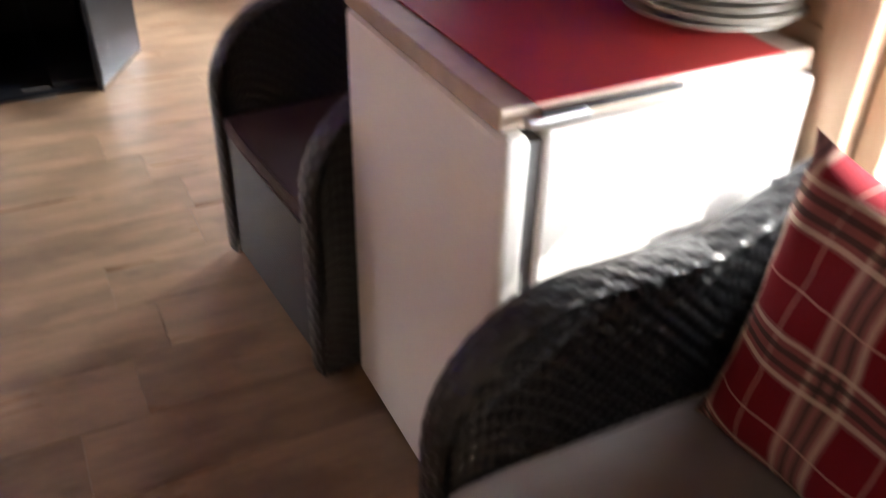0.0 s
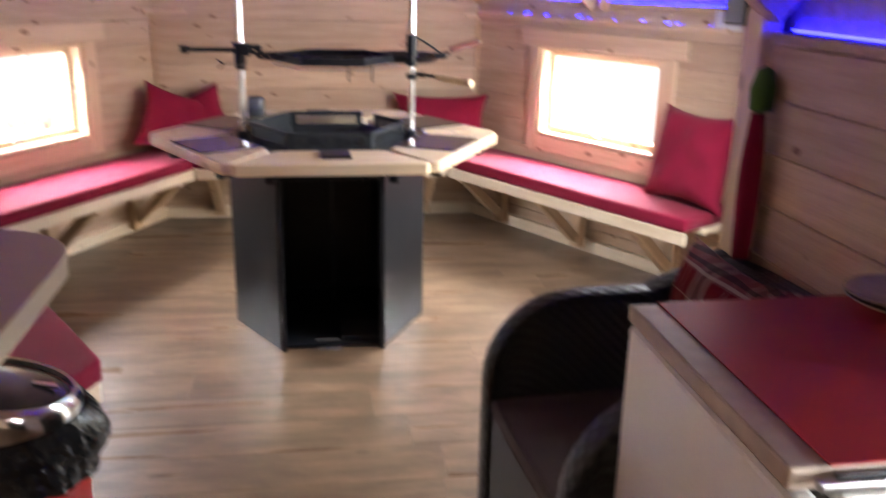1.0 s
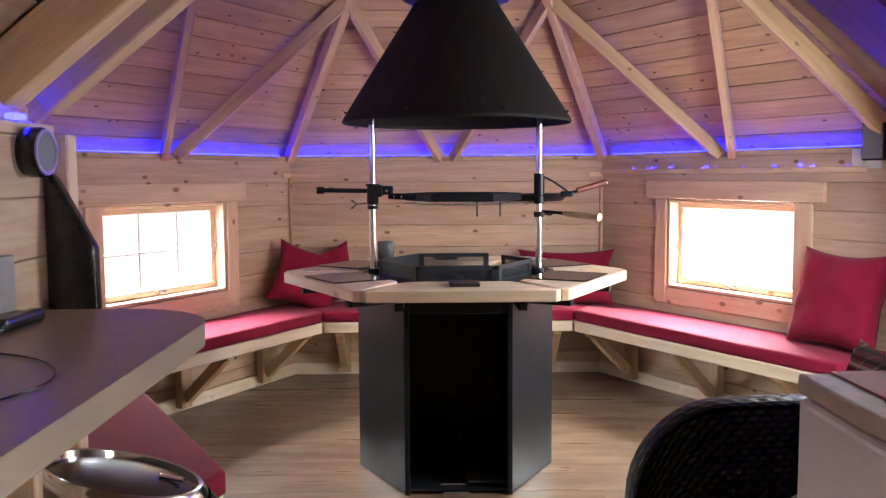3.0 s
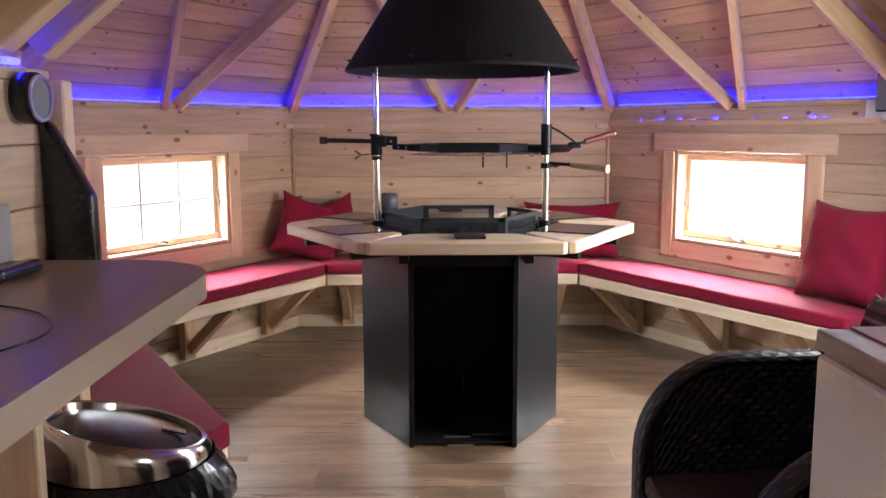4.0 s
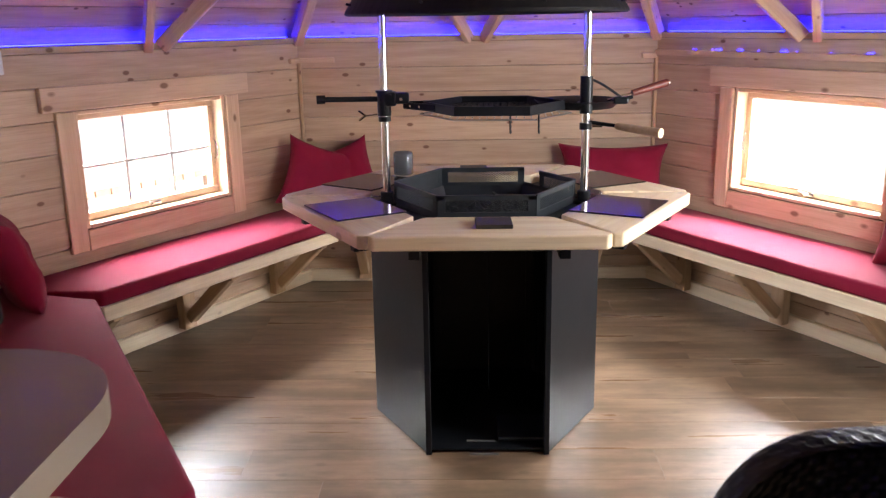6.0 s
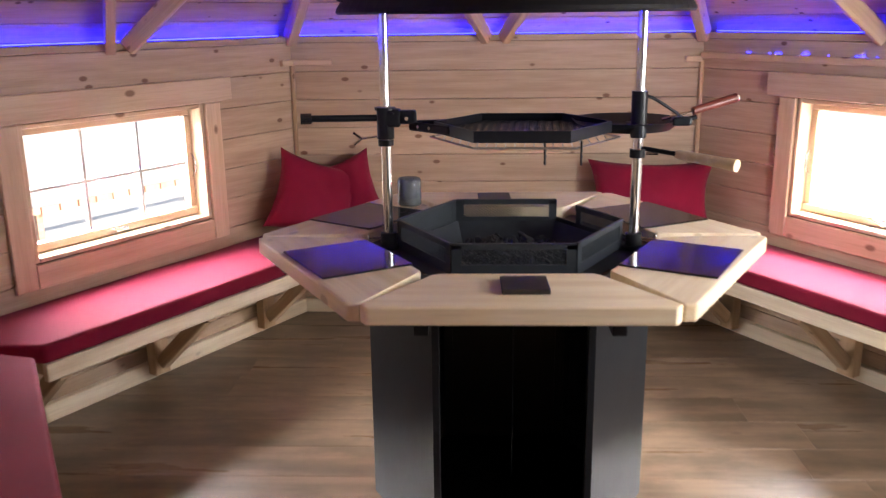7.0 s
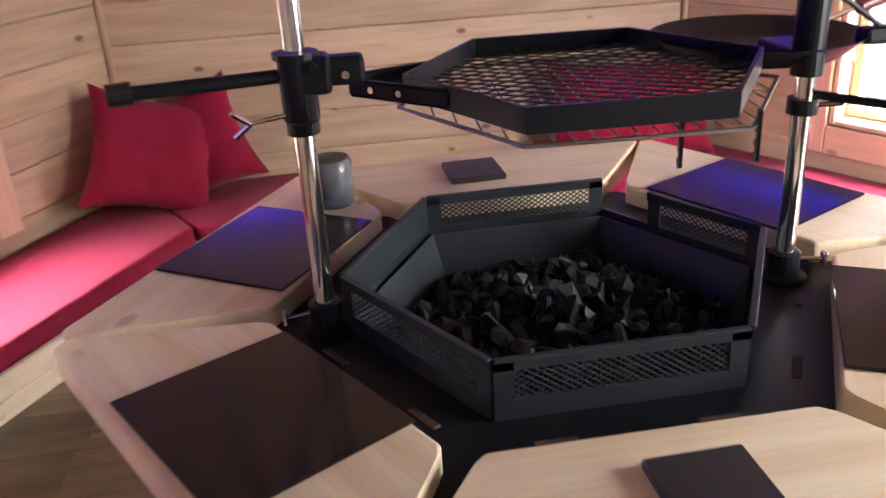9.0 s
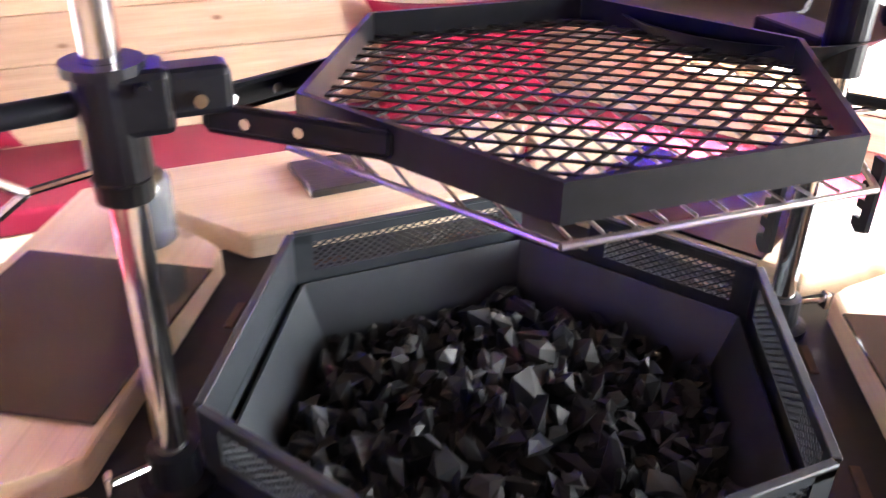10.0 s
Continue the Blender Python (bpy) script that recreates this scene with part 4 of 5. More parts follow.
def hood():
    h = thing("smoke_hood", pose(0.006, -0.10, 1.345), "matt black conical smoke hood with flue pipe", "smoke hood")
    cone = lathe([(0.432, 0.0), (0.436, 0.004), (0.434, 0.012), (0.148, 0.462), (0.145, 0.462), (0.424, 0.014), (0.426, 0.004), (0.432, 0.0)], 72)
    part("cone", cone, HOOD_STEEL, h, smooth=False)
    part("collar", joined(lathe([(0.146, 0.44), (0.19, 0.452), (0.203, 0.462), (0.203, 0.466), (0.146, 0.468)], 8)), BLACK_STEEL, h)
    part("flue_pipe", lathe([(0.146, 0.455), (0.146, 1.75)], 40), HOOD_STEEL, h, smooth=True)
    for i in range(8):
        a = radians(45 * i + 20)
        part("rivet", rod((0.425 * math.cos(a), 0.425 * math.sin(a), 0.03), (0.440 * math.cos(a), 0.440 * math.sin(a), 0.034), 0.004, 8), BLACK_STEEL, h)
    return h


hood()


def notched_hook():
    """Flat hanger with three teeth along one edge: hangs down from its origin in the x-z plane."""
    prof = [(0.0, 0.004), (0.0, -0.050), (0.010, -0.054), (0.017, -0.050), (0.017, -0.044), (0.009, -0.043), (0.009, -0.036), (0.016, -0.036),
            (0.016, -0.030), (0.009, -0.029), (0.009, -0.022), (0.016, -0.022), (0.016, -0.016), (0.010, -0.014), (0.012, 0.004)]
    bm = bmesh.new()
    a, b = [[bm.verts.new((x, y, z)) for x, z in prof] for y in (-0.0018, 0.0018)]
    bm.faces.new(a), bm.faces.new(b[::-1])
    for i in range(len(prof)):
        j = (i + 1) % len(prof)
        bm.faces.new((a[i], a[j], b[j], b[i]))
    return bm


def grate():
    g = thing("grill_grate", pose(0.028, -0.137, 1.055, 0, 0, -3), "hexagonal black grill grate on a swivel arm", "grill grate")
    r = 0.222
    o = [(r * math.cos(radians(60 * i)), r * math.sin(radians(60 * i))) for i in range(6)]
    inn = [(x * 0.975, y * 0.975) for x, y in o]
    part("rim", ring_prism(o, inn, 0.0, 0.028), BLACK_STEEL, g)
    part("mesh", lattice([(x * 0.98, y * 0.98) for x, y in o], (radians(32), radians(-32)), 0.0205, 0.0034, 0.0016, 0.006), BLACK_STEEL, g, "expanded metal grill mesh")["kind"] = "stuff"
    for x in (0.052, 0.135):
        part("hook", notched_hook(), BLACK_STEEL, g, "flat notched hanger", pose(x, -0.190, 0.0, 0, 0, 78))
    # two flat straps run from the clamp to the rim on either side of its corner
    for side in (-1, 1):
        bm, m = beam((-0.285, 0.017 + side * 0.010, 0.016), (-0.176, side * 0.080, 0.014), 0.0045, 0.022)
        strap = part("strap", bm, BLACK_STEEL, g, m=m)
        for q in (-0.036, 0.004):
            part("bolt", rod((q, -0.0045, 0), (q, 0.0045, 0), 0.0042, 8), CHROME, strap)
    return g


grate()


def wire_rack():
    w = thing("wire_rack", pose(0.034, -0.140, 1.044, 0, 0, -3), "thin chromed wire rack slung under the grate", "wire rack")
    r = 0.236
    o = [(r * math.cos(radians(60 * i)) * 1.0, r * math.sin(radians(60 * i)) * 0.95) for i in range(6)]
    for i in range(6):
        part("rim_wire", rod((*o[i], 0.0), (*o[(i + 1) % 6], 0.0), 0.0026, 8), WIRE, w)
    bm = bmesh.new()
    bars = []
    for k in range(-9, 10):
        x = k * 0.022
        h = min(0.9 * r * 0.9, (r - abs(x)) * 1.732 * 0.95)
        if h > 0.01:
            bars.append(rod((x, -h, 0.002), (x, h, 0.002), 0.0014, 6))
    part("wire_infill", joined(*bars), WIRE, w)["kind"] = "stuff"
    return w


wire_rack()


def left_clamp():
    c = thing("swivel_clamp", pose(PLX, PY, 1.092), "black cast clamp with a handle on the chrome post", "clamp")
    part("sleeve", joined(lathe([(0.0135, -0.052), (0.022, -0.052), (0.022, 0.022), (0.0135, 0.022)], 20), box(0.042, 0.042, 0.045, 0.006, c=(0.018, 0, 0.0)), lathe([(0.0135, 0.020), (0.027, 0.020), (0.027, 0.027), (0.0135, 0.027)], 16)), BLACK_STEEL, c)
    part("neck", box(0.058, 0.030, 0.034, 0.006, c=(0.050, 0.0, 0.002)), BLACK_STEEL, c)
    part("bolt", rod((0.055, -0.016, 0.0), (0.055, -0.024, 0.0), 0.005, 8), CHROME, c)
    part("bolt", rod((0.020, -0.020, 0.012), (0.020, -0.028, 0.012), 0.0045, 8), BLACK_STEEL, c)
    part("handle", rod((-0.02, 0, 0.0), (-0.185, -0.044, 0.004), 0.0085, 14), BLACK_STEEL, c, smooth=True)
    part("knob", joined(rod((-0.180, -0.043, 0.004), (-0.206, -0.049, 0.004), 0.0135, 14)), BLACK_PLASTIC, c)
    part("wing_screw", joined(rod((-0.018, -0.008, -0.045), (-0.062, -0.014, -0.050), 0.003, 8), rod((-0.060, -0.014, -0.050), (-0.080, -0.020, -0.034), 0.0035, 8), rod((-0.060, -0.014, -0.050), (-0.080, -0.010, -0.066), 0.0035, 8)), CHROME, c)
    part("collar", lathe([(0.0135, -0.070), (0.020, -0.070), (0.020, -0.055), (0.0135, -0.055)], 18), BLACK_STEEL, c)
    return c


left_clamp()


def right_clamp():
    y = PY - 0.013
    c = thing("pan_clamp", pose(PRX, y, 1.040), "black sleeve with pan holder on the chrome post", "clamp")
    part("sleeve", lathe([(0.0135, 0.0), (0.020, 0.0), (0.020, 0.115), (0.0135, 0.115)], 20), BLACK_STEEL, c)
    part("pan_arm", joined(box(0.05, 0.09, 0.022, 0.004, c=(0.01, 0.06, 0.018))), BLACK_STEEL, c)
    tube_curve("latch", [(0.018, 0.01, 0.102), (0.035, 0.013, 0.098), (0.10, 0.025, 0.056), (0.118, 0.03, 0.042)], 0.004, BLACK_STEEL, c)
    part("latch_knob", joined(box(0.05, 0.03, 0.022, 0.007, c=(0.112, 0.03, 0.036)), rod((0.085, 0.03, 0.03), (0.15, 0.034, 0.046), 0.006, 10)), BLACK_STEEL, c)
    part("collar", lathe([(0.0135, -0.05), (0.0195, -0.05), (0.0195, -0.03), (0.0135, -0.03)], 18), BLACK_STEEL, c)
    part("screw", rod((0.02, -0.005, -0.04), (0.05, -0.01, -0.04), 0.0035, 8), CHROME, c)
    p = thing("frying_pan", pose(0.308, -0.015, 1.052, 0, 0, 0), "shallow black steel frying pan in its holder", "pan")
    part("bowl", lathe([(0.0, 0.0), (0.11, 0.0), (0.14, 0.022), (0.143, 0.022), (0.113, -0.004), (0.0, -0.004)], 40), BLACK_STEEL, p, smooth=True)
    part("shank", joined(rod((0.10, 0.04, 0.014), (0.185, 0.055, 0.034), 0.004, 8)), CHROME, p)
    part("handle", rod((0.185, 0.055, 0.034), (0.305, 0.082, 0.066), 0.011, 14, 0.013), HANDLE_RED, p, "red-brown varnished handle", smooth=True)
    part("end_cap", rod((0.305, 0.082, 0.066), (0.311, 0.0835, 0.0675), 0.010, 12), CHROME, p)
    f = thing("grill_fork", pose(PRX + 0.018, y + 0.014, 1.010), "grill tool with a pale wooden handle hung on the post", "grill tool")
    part("shaft", rod((0, 0, 0.0), (0.072, -0.070, -0.005), 0.006, 10), BLACK_STEEL, f)
    part("handle", lathe([(0.0, 0.0), (0.011, 0.0), (0.0125, 0.03), (0.0135, 0.13), (0.015, 0.16), (0.0, 0.162)], 18), HANDLE_WOOD, f, "pale turned wooden handle", Matrix.Translation((0.070, -0.068, -0.005)) @ Vector((0.112, -0.115, -0.010)).to_track_quat("Z", "Y").to_matrix().to_4x4(), smooth=True)


right_clamp()


def place_mats():
    for ang, jit, off in ((210, 1, 0.0), (150, -3, 0.0), (330, 2, 0.0), (30, -2, 0.0)):
        c = Vector((TX, TY)) + Vector((math.cos(radians(ang)), math.sin(radians(ang)))) * 0.456
        mat = part("place_mat", box(0.222, 0.262, 0.0045, 0.0015, c=(0, 0, 0.00225), seg=1), MAT_BROWN, m=pose(c.x, c.y, 0.7853, 0, 0, ang + jit))
        tagged(mat, "dark brown glossy place mat on a pine leaf", "place mat", "place mats")
    for x, y, z, r in ((0.014, -0.572, 0.7853, 1), (-0.030, 0.342, 0.7853, 2)):
        co = part("coaster", box(0.10, 0.102, 0.011, 0.002, c=(0, 0, 0.0055), seg=1), COASTER, m=pose(x, y, z, 0, 0, r))
        tagged(co, "small dark square coaster stack on a pine leaf", "coaster", "coasters")


place_mats()


def mug():
    g = thing("glass_jar", pose(-0.288, 0.256, 0.7853), "small clear glass jar on a pine leaf", "jar")
    gl = lathe([(0.0, 0.002), (0.032, 0.002), (0.036, 0.006), (0.036, 0.078), (0.032, 0.084), (0.030, 0.082), (0.033, 0.076), (0.033, 0.008), (0.0, 0.006)], 28)
    part("glass", gl, JAR, g, smooth=True)


JAR = spotted("cloudy_glass", (0.36, 0.40, 0.44), (0.28, 0.31, 0.35), 20, 0.15, 0.0, 0.0)
JAR.node_tree.nodes["Principled BSDF"].inputs["Transmission Weight"].default_value = 0.7
mug()


# ---- entrance part ----
def fridge():
    x0, x1, y0, y1, h = 0.458, 0.965, -2.672, -2.143, 0.85
    f = thing("fridge", pose((x0 + x1) / 2, (y0 + y1) / 2, 0, 0, 0, 0), "white undercounter fridge with worn laminate top", "fridge")
    dx, dy = x1 - x0, y1 - y0
    part("cabinet", box(dx - 0.062, dy, h - 0.062, 0.006, c=(0.031, 0, 0.025 + (h - 0.062) / 2)), FRIDGE, f)
    part("gasket", box(0.020, dy - 0.02, h - 0.08, c=(-dx / 2 + 0.051, 0, 0.03 + (h - 0.08) / 2)), GASKET, f)
    door = part("door", box(0.040, dy, h - 0.062, 0.012, c=(-dx / 2 + 0.021, 0, 0.025 + (h - 0.062) / 2), seg=3), FRIDGE, f)
    part("top", box(dx, dy - 0.014, 0.030, 0.004, c=(0, 0.007, h - 0.017)), FRIDGE_TOP, f, "worn pale wood-look top board")
    part("top_edge", box(dx * 0.42, 0.008, 0.010, 0.001, c=(-dx * 0.19, -dy / 2 + 0.003, h - 0.010)), BLACK_PLASTIC, f, "dark front edge strip")
    part("hinge", box(0.09, 0.014, 0.012, 0.003, c=(-dx / 2 + 0.07, -dy / 2 - 0.004, h - 0.016)), SILVER, f)
    for sx in (-0.2, 0.25):
        for sy in (-0.2, 0.2):
            part("foot", lathe([(0.0, 0), (0.02, 0), (0.02, 0.02), (0.012, 0.028)], 12), BLACK_PLASTIC, f, m=pose(sx, sy, 0))
    sheet = part("red_sheet", box(dx - 0.105, dy - 0.014, 0.003, 0.001, seg=1), RED_SHEET, m=pose((x0 + x1) / 2 - 0.005, (y0 + y1) / 2 + 0.004, h + 0.0002))
    tagged(sheet, "thin red plastic sheet lying on the fridge", "sheet")


fridge()


def plate_stack(x, y, z, r, n, label, seed):
    rnd = random.Random(seed)
    for i in range(n):
        p = lathe([(0.0, 0.003), (r * 0.55, 0.003), (r * 0.62, 0.006), (r, 0.019), (r, 0.022), (r * 0.6, 0.010), (0.0, 0.008)], 40)
        ob = part("plate", p, PLATE, m=pose(x + rnd.uniform(-.012, .012), y + rnd.uniform(-.012, .012), z + i * 0.0095, rnd.uniform(-2, 2), rnd.uniform(-2, 2), 0), smooth=True)
        tagged(ob, label, "plate", "stacked plates")


plate_stack(0.905, -2.50, 0.8545, 0.128, 7, "grey-brown glazed stoneware plate in a stack", 3)
plate_stack(0.90, -2.235, 0.8545, 0.095, 2, "small grey glazed plate in a stack", 5)


def woven(fn, nu, nv, amp=0.0035):
    """A basket-woven sheet over fn(u, v) -> point, with raised strands."""
    bm = bmesh.new()
    sub = 2
    g = []
    for i in range(nu * sub + 1):
        row = []
        for j in range(nv * sub + 1):
            u, v = i / (nu * sub), j / (nv * sub)
            p = fn(u, v)
            e = 1e-3
            d = (fn(min(u + e, 1), v) - fn(max(u - e, 0), v)).cross(fn(u, min(v + e, 1)) - fn(u, max(v - e, 0)))
            d = d.normalized() if d.length > 0 else Vector((0, 0, 0))
            k = math.sin(math.pi * i / sub + 0.5) * (1 if (j // sub) % 2 else -1)
            edge = 0.35 if j % sub == 0 else 1.0
            row.append(bm.verts.new(p + d * amp * (k * 0.5 + 0.5) * edge))
        g.append(row)
    for i in range(nu * sub):
        for j in range(nv * sub):
            bm.faces.new((g[i][j], g[i + 1][j], g[i + 1][j + 1], g[i][j + 1]))
    return bm


def wicker_chair(m, seat_mat, seat_label, label, group="wicker armchairs"):
    """Tub armchair, front towards local -x: arched woven arms, higher back, boxed base and a loose pad."""
    c = thing("armchair", m, label, "armchair", group)
    W, D, ARM, BACK, TH = 0.585, 0.62, 0.645, 0.722, 0.055
    R = 0.21
    def arm_top(x):
        """Height of the arm's edge at distance x from the front."""
        if x < R:
            return ARM - R + math.sqrt(max(0.0, R * R - (R - x) ** 2)) 
        return ARM + max(0.0, x - 0.42) * 0.45
    for s in (-1, 1):
        for face, yy in (("outer", s * W / 2), ("inner", s * (W / 2 - TH))):
            def fn(u, v, yy=yy):
                x = 0.002 + u * (D - 0.02)
                return Vector((x, yy, 0.02 + v * (arm_top(x) - 0.02 - 0.012)))
            part("arm_" + face, woven(fn, 40, 42, 0.0055), RATTAN, c, smooth=False)
        # rolled rim over the arm
        path = [(0.0, 0.02)] + [(0.0, 0.15 * q) for q in (1, 2)] + [(R - R * math.cos(a), ARM - R + R * math.sin(a)) for a in [radians(9 * q) for q in range(11)]] + [(x, arm_top(x)) for x in (0.3, 0.4, 0.5, 0.56, D - 0.02)]
        L = [0.0]
        for p, q in zip(path, path[1:]):
            L.append(L[-1] + math.hypot(q[0] - p[0], q[1] - p[1]))
        def rim(u, v, s=s, path=path, L=L):
            d = u * L[-1]
            k = max(i for i in range(len(L)) if L[i] <= d + 1e-9)
            k = min(k, len(path) - 2)
            f = (d - L[k]) / (L[k + 1] - L[k])
            p = Vector((path[k][0] + (path[k + 1][0] - path[k][0]) * f, path[k][1] + (path[k + 1][1] - path[k][1]) * f))
            t = Vector((path[k + 1][0] - path[k][0], path[k + 1][1] - path[k][1])).normalized()
            nn = Vector((-t.y, t.x))
            a = math.pi * v
            o = 0.012 * math.sin(a)
            return Vector((p.x + nn.x * o, s * (W / 2 - TH / 2) + math.cos(a) * (TH / 2 + 0.006), p.y + nn.y * o))
        part("arm_rim", woven(rim, 60, 5, 0.003), RATTAN, c)
    def back_in(u, v):
        y = (u - 0.5) * (W - 2 * TH)
        return Vector((D - 0.10 + 0.04 * v, y, 0.25 + v * (BACK - 0.25)))
    def back_out(u, v):
        y = (u - 0.5) * W
        return Vector((D - 0.01 + 0.02 * v, y, 0.02 + v * (BACK - 0.02)))
    part("back_inner", woven(back_in, 50, 56, 0.0022), RATTAN, c)
    part("back_outer", woven(back_out, 40, 50, 0.0022), RATTAN, c)
    def back_rim(u, v):
        a = math.pi * v
        return Vector((D - 0.025 - math.cos(a) * 0.042, (u - 0.5) * W, BACK + 0.018 * math.sin(a) - abs(u - 0.5) ** 4 * 0.5))
    part("back_rim", woven(back_rim, 50, 5, 0.003), RATTAN, c)
    for s in (-1, 1):
        def cheek(u, v, s=s):
            x = D - 0.10 + u * 0.09
            z0 = arm_top(D - 0.1) - 0.02
            return Vector((x, s * W / 2 * 0.995, z0 + v * (BACK - z0 - 0.012)))
        part("back_cheek", woven(cheek, 8, 14), RATTAN, c)
    def front(u, v):
        return Vector((0.004, (u - 0.5) * (W - 2 * TH), 0.03 + v * 0.32))
    part("front_apron", woven(front, 50, 34, 0.0022), RATTAN, c)
    part("seat_frame", box(D - 0.1, W - 2 * TH - 0.004, 0.02, c=(D / 2 - 0.04, 0, 0.345)), RATTAN, c)
    for sx, sy in ((0.03, 1), (0.03, -1), (D - 0.05, 1), (D - 0.05, -1)):
        part("foot", box(0.03, 0.03, 0.03, 0.003, c=(sx, sy * (W / 2 - 0.03), 0.015)), BLACK_PLASTIC, c)
    w2 = W / 2 - TH - 0.008
    pad = cushion_mesh([(0.0, -w2), (D - 0.11, -w2), (D - 0.11, w2), (0.0, w2)], 0.356, 0.40, m.translation.x * 9)
    pad = tagged(part("seat_pad", pad, seat_mat, m=m, smooth=True), seat_label, "cushion", "armchair pads")
    for z in (0.360, 0.398):
        tube_curve("piping", [(D - 0.14, -w2, z), (0.03, -w2, z), (0.004, -w2 + 0.012, z), (0.0, 0.0, z), (0.004, w2 - 0.012, z), (0.03, w2, z), (D - 0.14, w2, z)], 0.0028, seat_mat, pad)
    return c


CHAIR_B = pose(0.364, -1.838, 0, 0, 0, 4.5)
CHAIR_A = pose(0.325, -3.03, 0, 0, 0, 0)
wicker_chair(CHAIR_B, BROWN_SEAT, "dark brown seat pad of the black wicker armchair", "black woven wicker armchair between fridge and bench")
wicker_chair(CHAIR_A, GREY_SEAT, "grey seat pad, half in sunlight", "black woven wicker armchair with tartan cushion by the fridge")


def tartan_cushion(m, label, seed, w=0.44, h=0.44):
    tagged(part("tartan_cushion", pillow_mesh(w, h, 0.14, seed=seed), TARTAN, m=m, smooth=True), label, "cushion", "tartan cushions")


tartan_cushion(CHAIR_A @ pose(0.40, -0.01, 0.398, 12, 0, 92), "red tartan cushion leaning in the armchair", 8)
tartan_cushion(CHAIR_B @ pose(0.42, 0.03, 0.398, 12, 0, 90), "dark red tartan cushion against the chair back", 9, 0.42, 0.40)


def worktop():
    e, yf, r, zt = -0.488, -1.785, 0.19, 0.90
    pts = [(EXT_L + 0.002, yf)] + [(e - r + r * math.sin(radians(a)), yf - r + r * math.cos(radians(a))) for a in range(0, 91, 6)] + [(e, EXT_END + 0.6), (EXT_L + 0.002, EXT_END + 0.6)]
    top = thing("worktop", pose(0, 0, 0), "taupe laminate worktop with a rounded free corner", "worktop")
    part("slab", prism(pts[::-1], zt - 0.04, zt, 0.004, 2), WORKTOP, top)
    part("upstand", box(0.014, 2.2, 0.105, 0.003, c=(EXT_L + 0.009, -2.89, zt + 0.0535)), SPLASH, top, "grey laminate upstand against the wall")
    for i in range(3):
        y1 = -2.85 - i * 0.55
        cab = thing("base_cabinet", pose(EXT_L + 0.19, y1 - 0.27, 0), "pine base cabinet below the worktop", "cabinet", "base cabinets")
        part("body", box(0.35, 0.54, 0.76, 0.003, c=(0, 0, 0.48)), PINE_TRIM, cab)
        part("door", box(0.73, 0.018, 0.51, 0.004), PINE_TRIM, cab, m=pose(0.186, 0, 0.48, 0, 90, 90))
        part("plinth", box(0.30, 0.53, 0.10, c=(-0.01, 0, 0.05)), PINE_BEAM, cab)
    leg = part("end_panel", box(0.83, 0.03, 0.13, 0.003, seg=1), PINE_TRIM, m=pose(EXT_L + 0.07, -1.99, 0.43, 0, 90, 0))
    tagged(leg, "upright pine panel carrying the worktop's end", "panel")


worktop()


